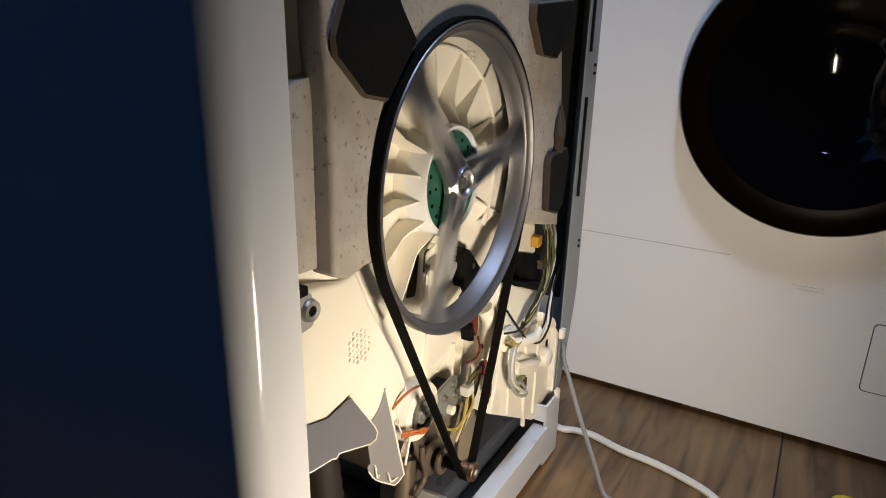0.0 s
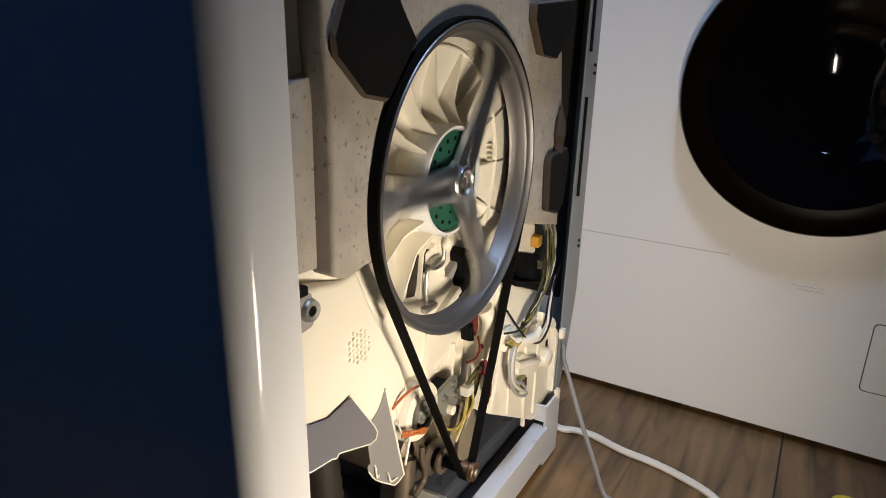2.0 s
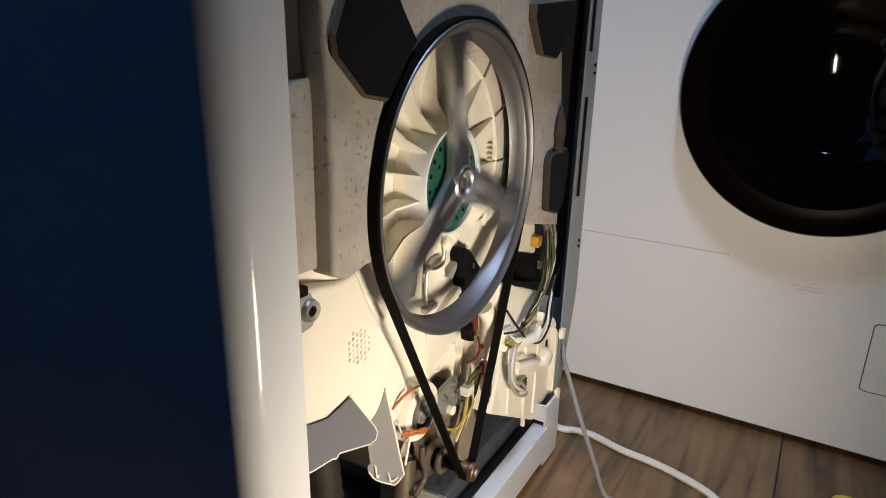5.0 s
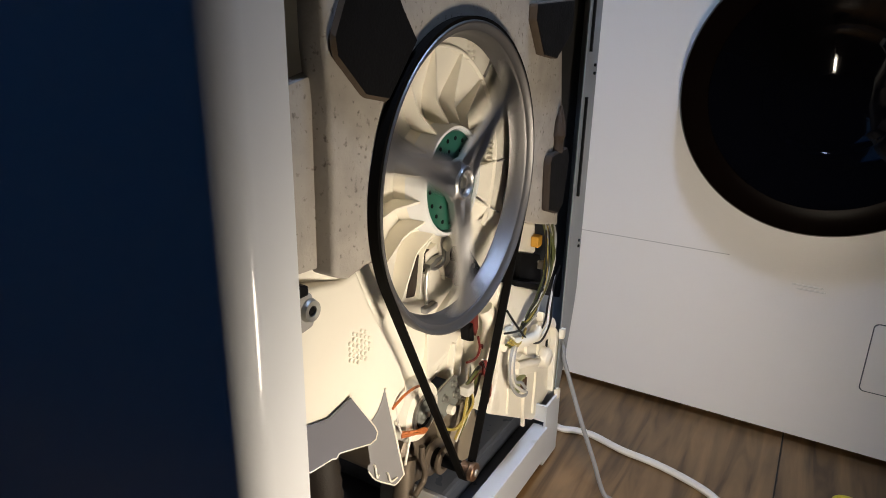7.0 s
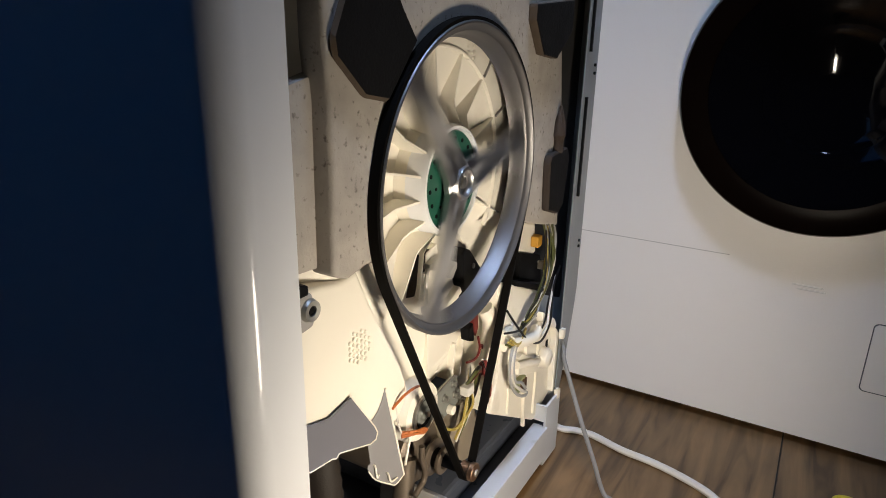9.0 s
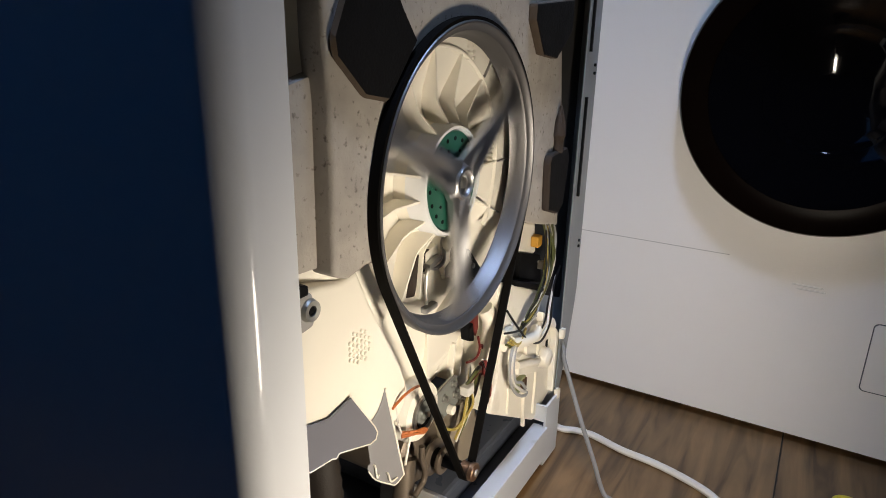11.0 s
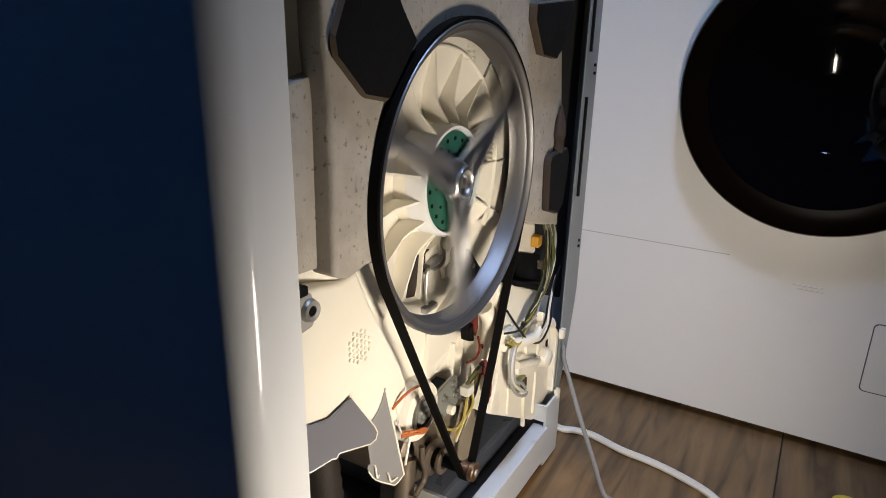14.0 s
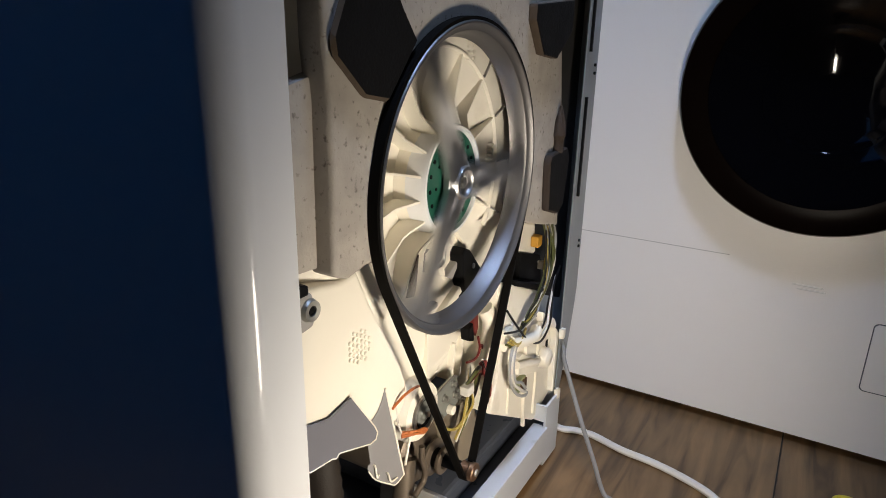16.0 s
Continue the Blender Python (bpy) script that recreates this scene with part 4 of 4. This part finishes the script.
part("diffuser", box(0.03, 0.29, -0.35, -0.09, 2.335, 2.344, 0.002), glow("cool_glow", (0.62, 0.76, 1.0), 6.0), lamp2, "glowing cool-white diffuser")

# ---- floor tiles ----
TW = 0.45
tile_data = None
for j in range(7):
    for i in range(4):
        if tile_data is None:
            tile = part("tile", box(0.0012, 0.8338, 0.0012, TW - 0.0012, -0.0035, 0.0, 0.0008, 1), WOOD, ground)
            tile_data = tile.data
        else:
            tile = new("tile", tile_data)
            tile.parent = ground
        tile.matrix_basis = pose(-1.595 + 0.835 * i, 1.4755 - TW * (j + 1), 0)


def motions():
    turns = [(0.0, 10), (0.1, -21), (0.2, -54), (0.3, -92), (0.4, -132), (0.5, -171), (0.6, -205), (0.8, -266), (1.0, -340), (1.2, -389), (1.5, -494), (1.7, -562), (2.0, -662), (2.3,
             -755), (2.5, -819), (2.8, -922), (3.0, -984), (3.2, -1057), (3.5, -1154), (3.8, -1248), (4.0, -1331), (4.2, -1404), (6.3, -2190), (6.5, -2281), (6.8, -2394),
             (7.0, -2481), (7.3, -2618), (7.5, -2702), (7.8, -2813), (8.0, -2902), (8.3, -3033), (8.5, -3121), (8.8, -3247), (9.0, -3351), (9.2, -3438), (11.3, -4428),
             (11.5, -4537), (11.7, -4640), (12.0, -4791), (12.3, -4940), (12.5, -5048), (12.8, -5191), (13.0, -5307), (13.3, -5470), (13.5, -5583), (13.8, -5738), (14.0,
             -5846), (14.3, -6004), (14.5, -6111), (14.8, -6270), (15.0, -6387), (15.2, -6495), (15.5, -6674), (15.8, -6848), (16.0, -6964)]
    rows = []
    for (t0, a0), (t1, a1) in zip(turns, turns[1:]):
        n = max(1, round((t1 - t0) / 0.1))
        rows += [(t0 + (t1 - t0) * i / n, a0 + (a1 - a0) * i / n) for i in range(n)]
    rows.append(turns[-1])
    walk(pulley, [(t, pose(AX, 0, AZ0, 0, -a, 0)) for t, a in rows])
    walk(motor_pulley, [(i / 30, pose(MX, 0, MZ, 0, 80 * i, 0)) for i in range(481)])


motions()
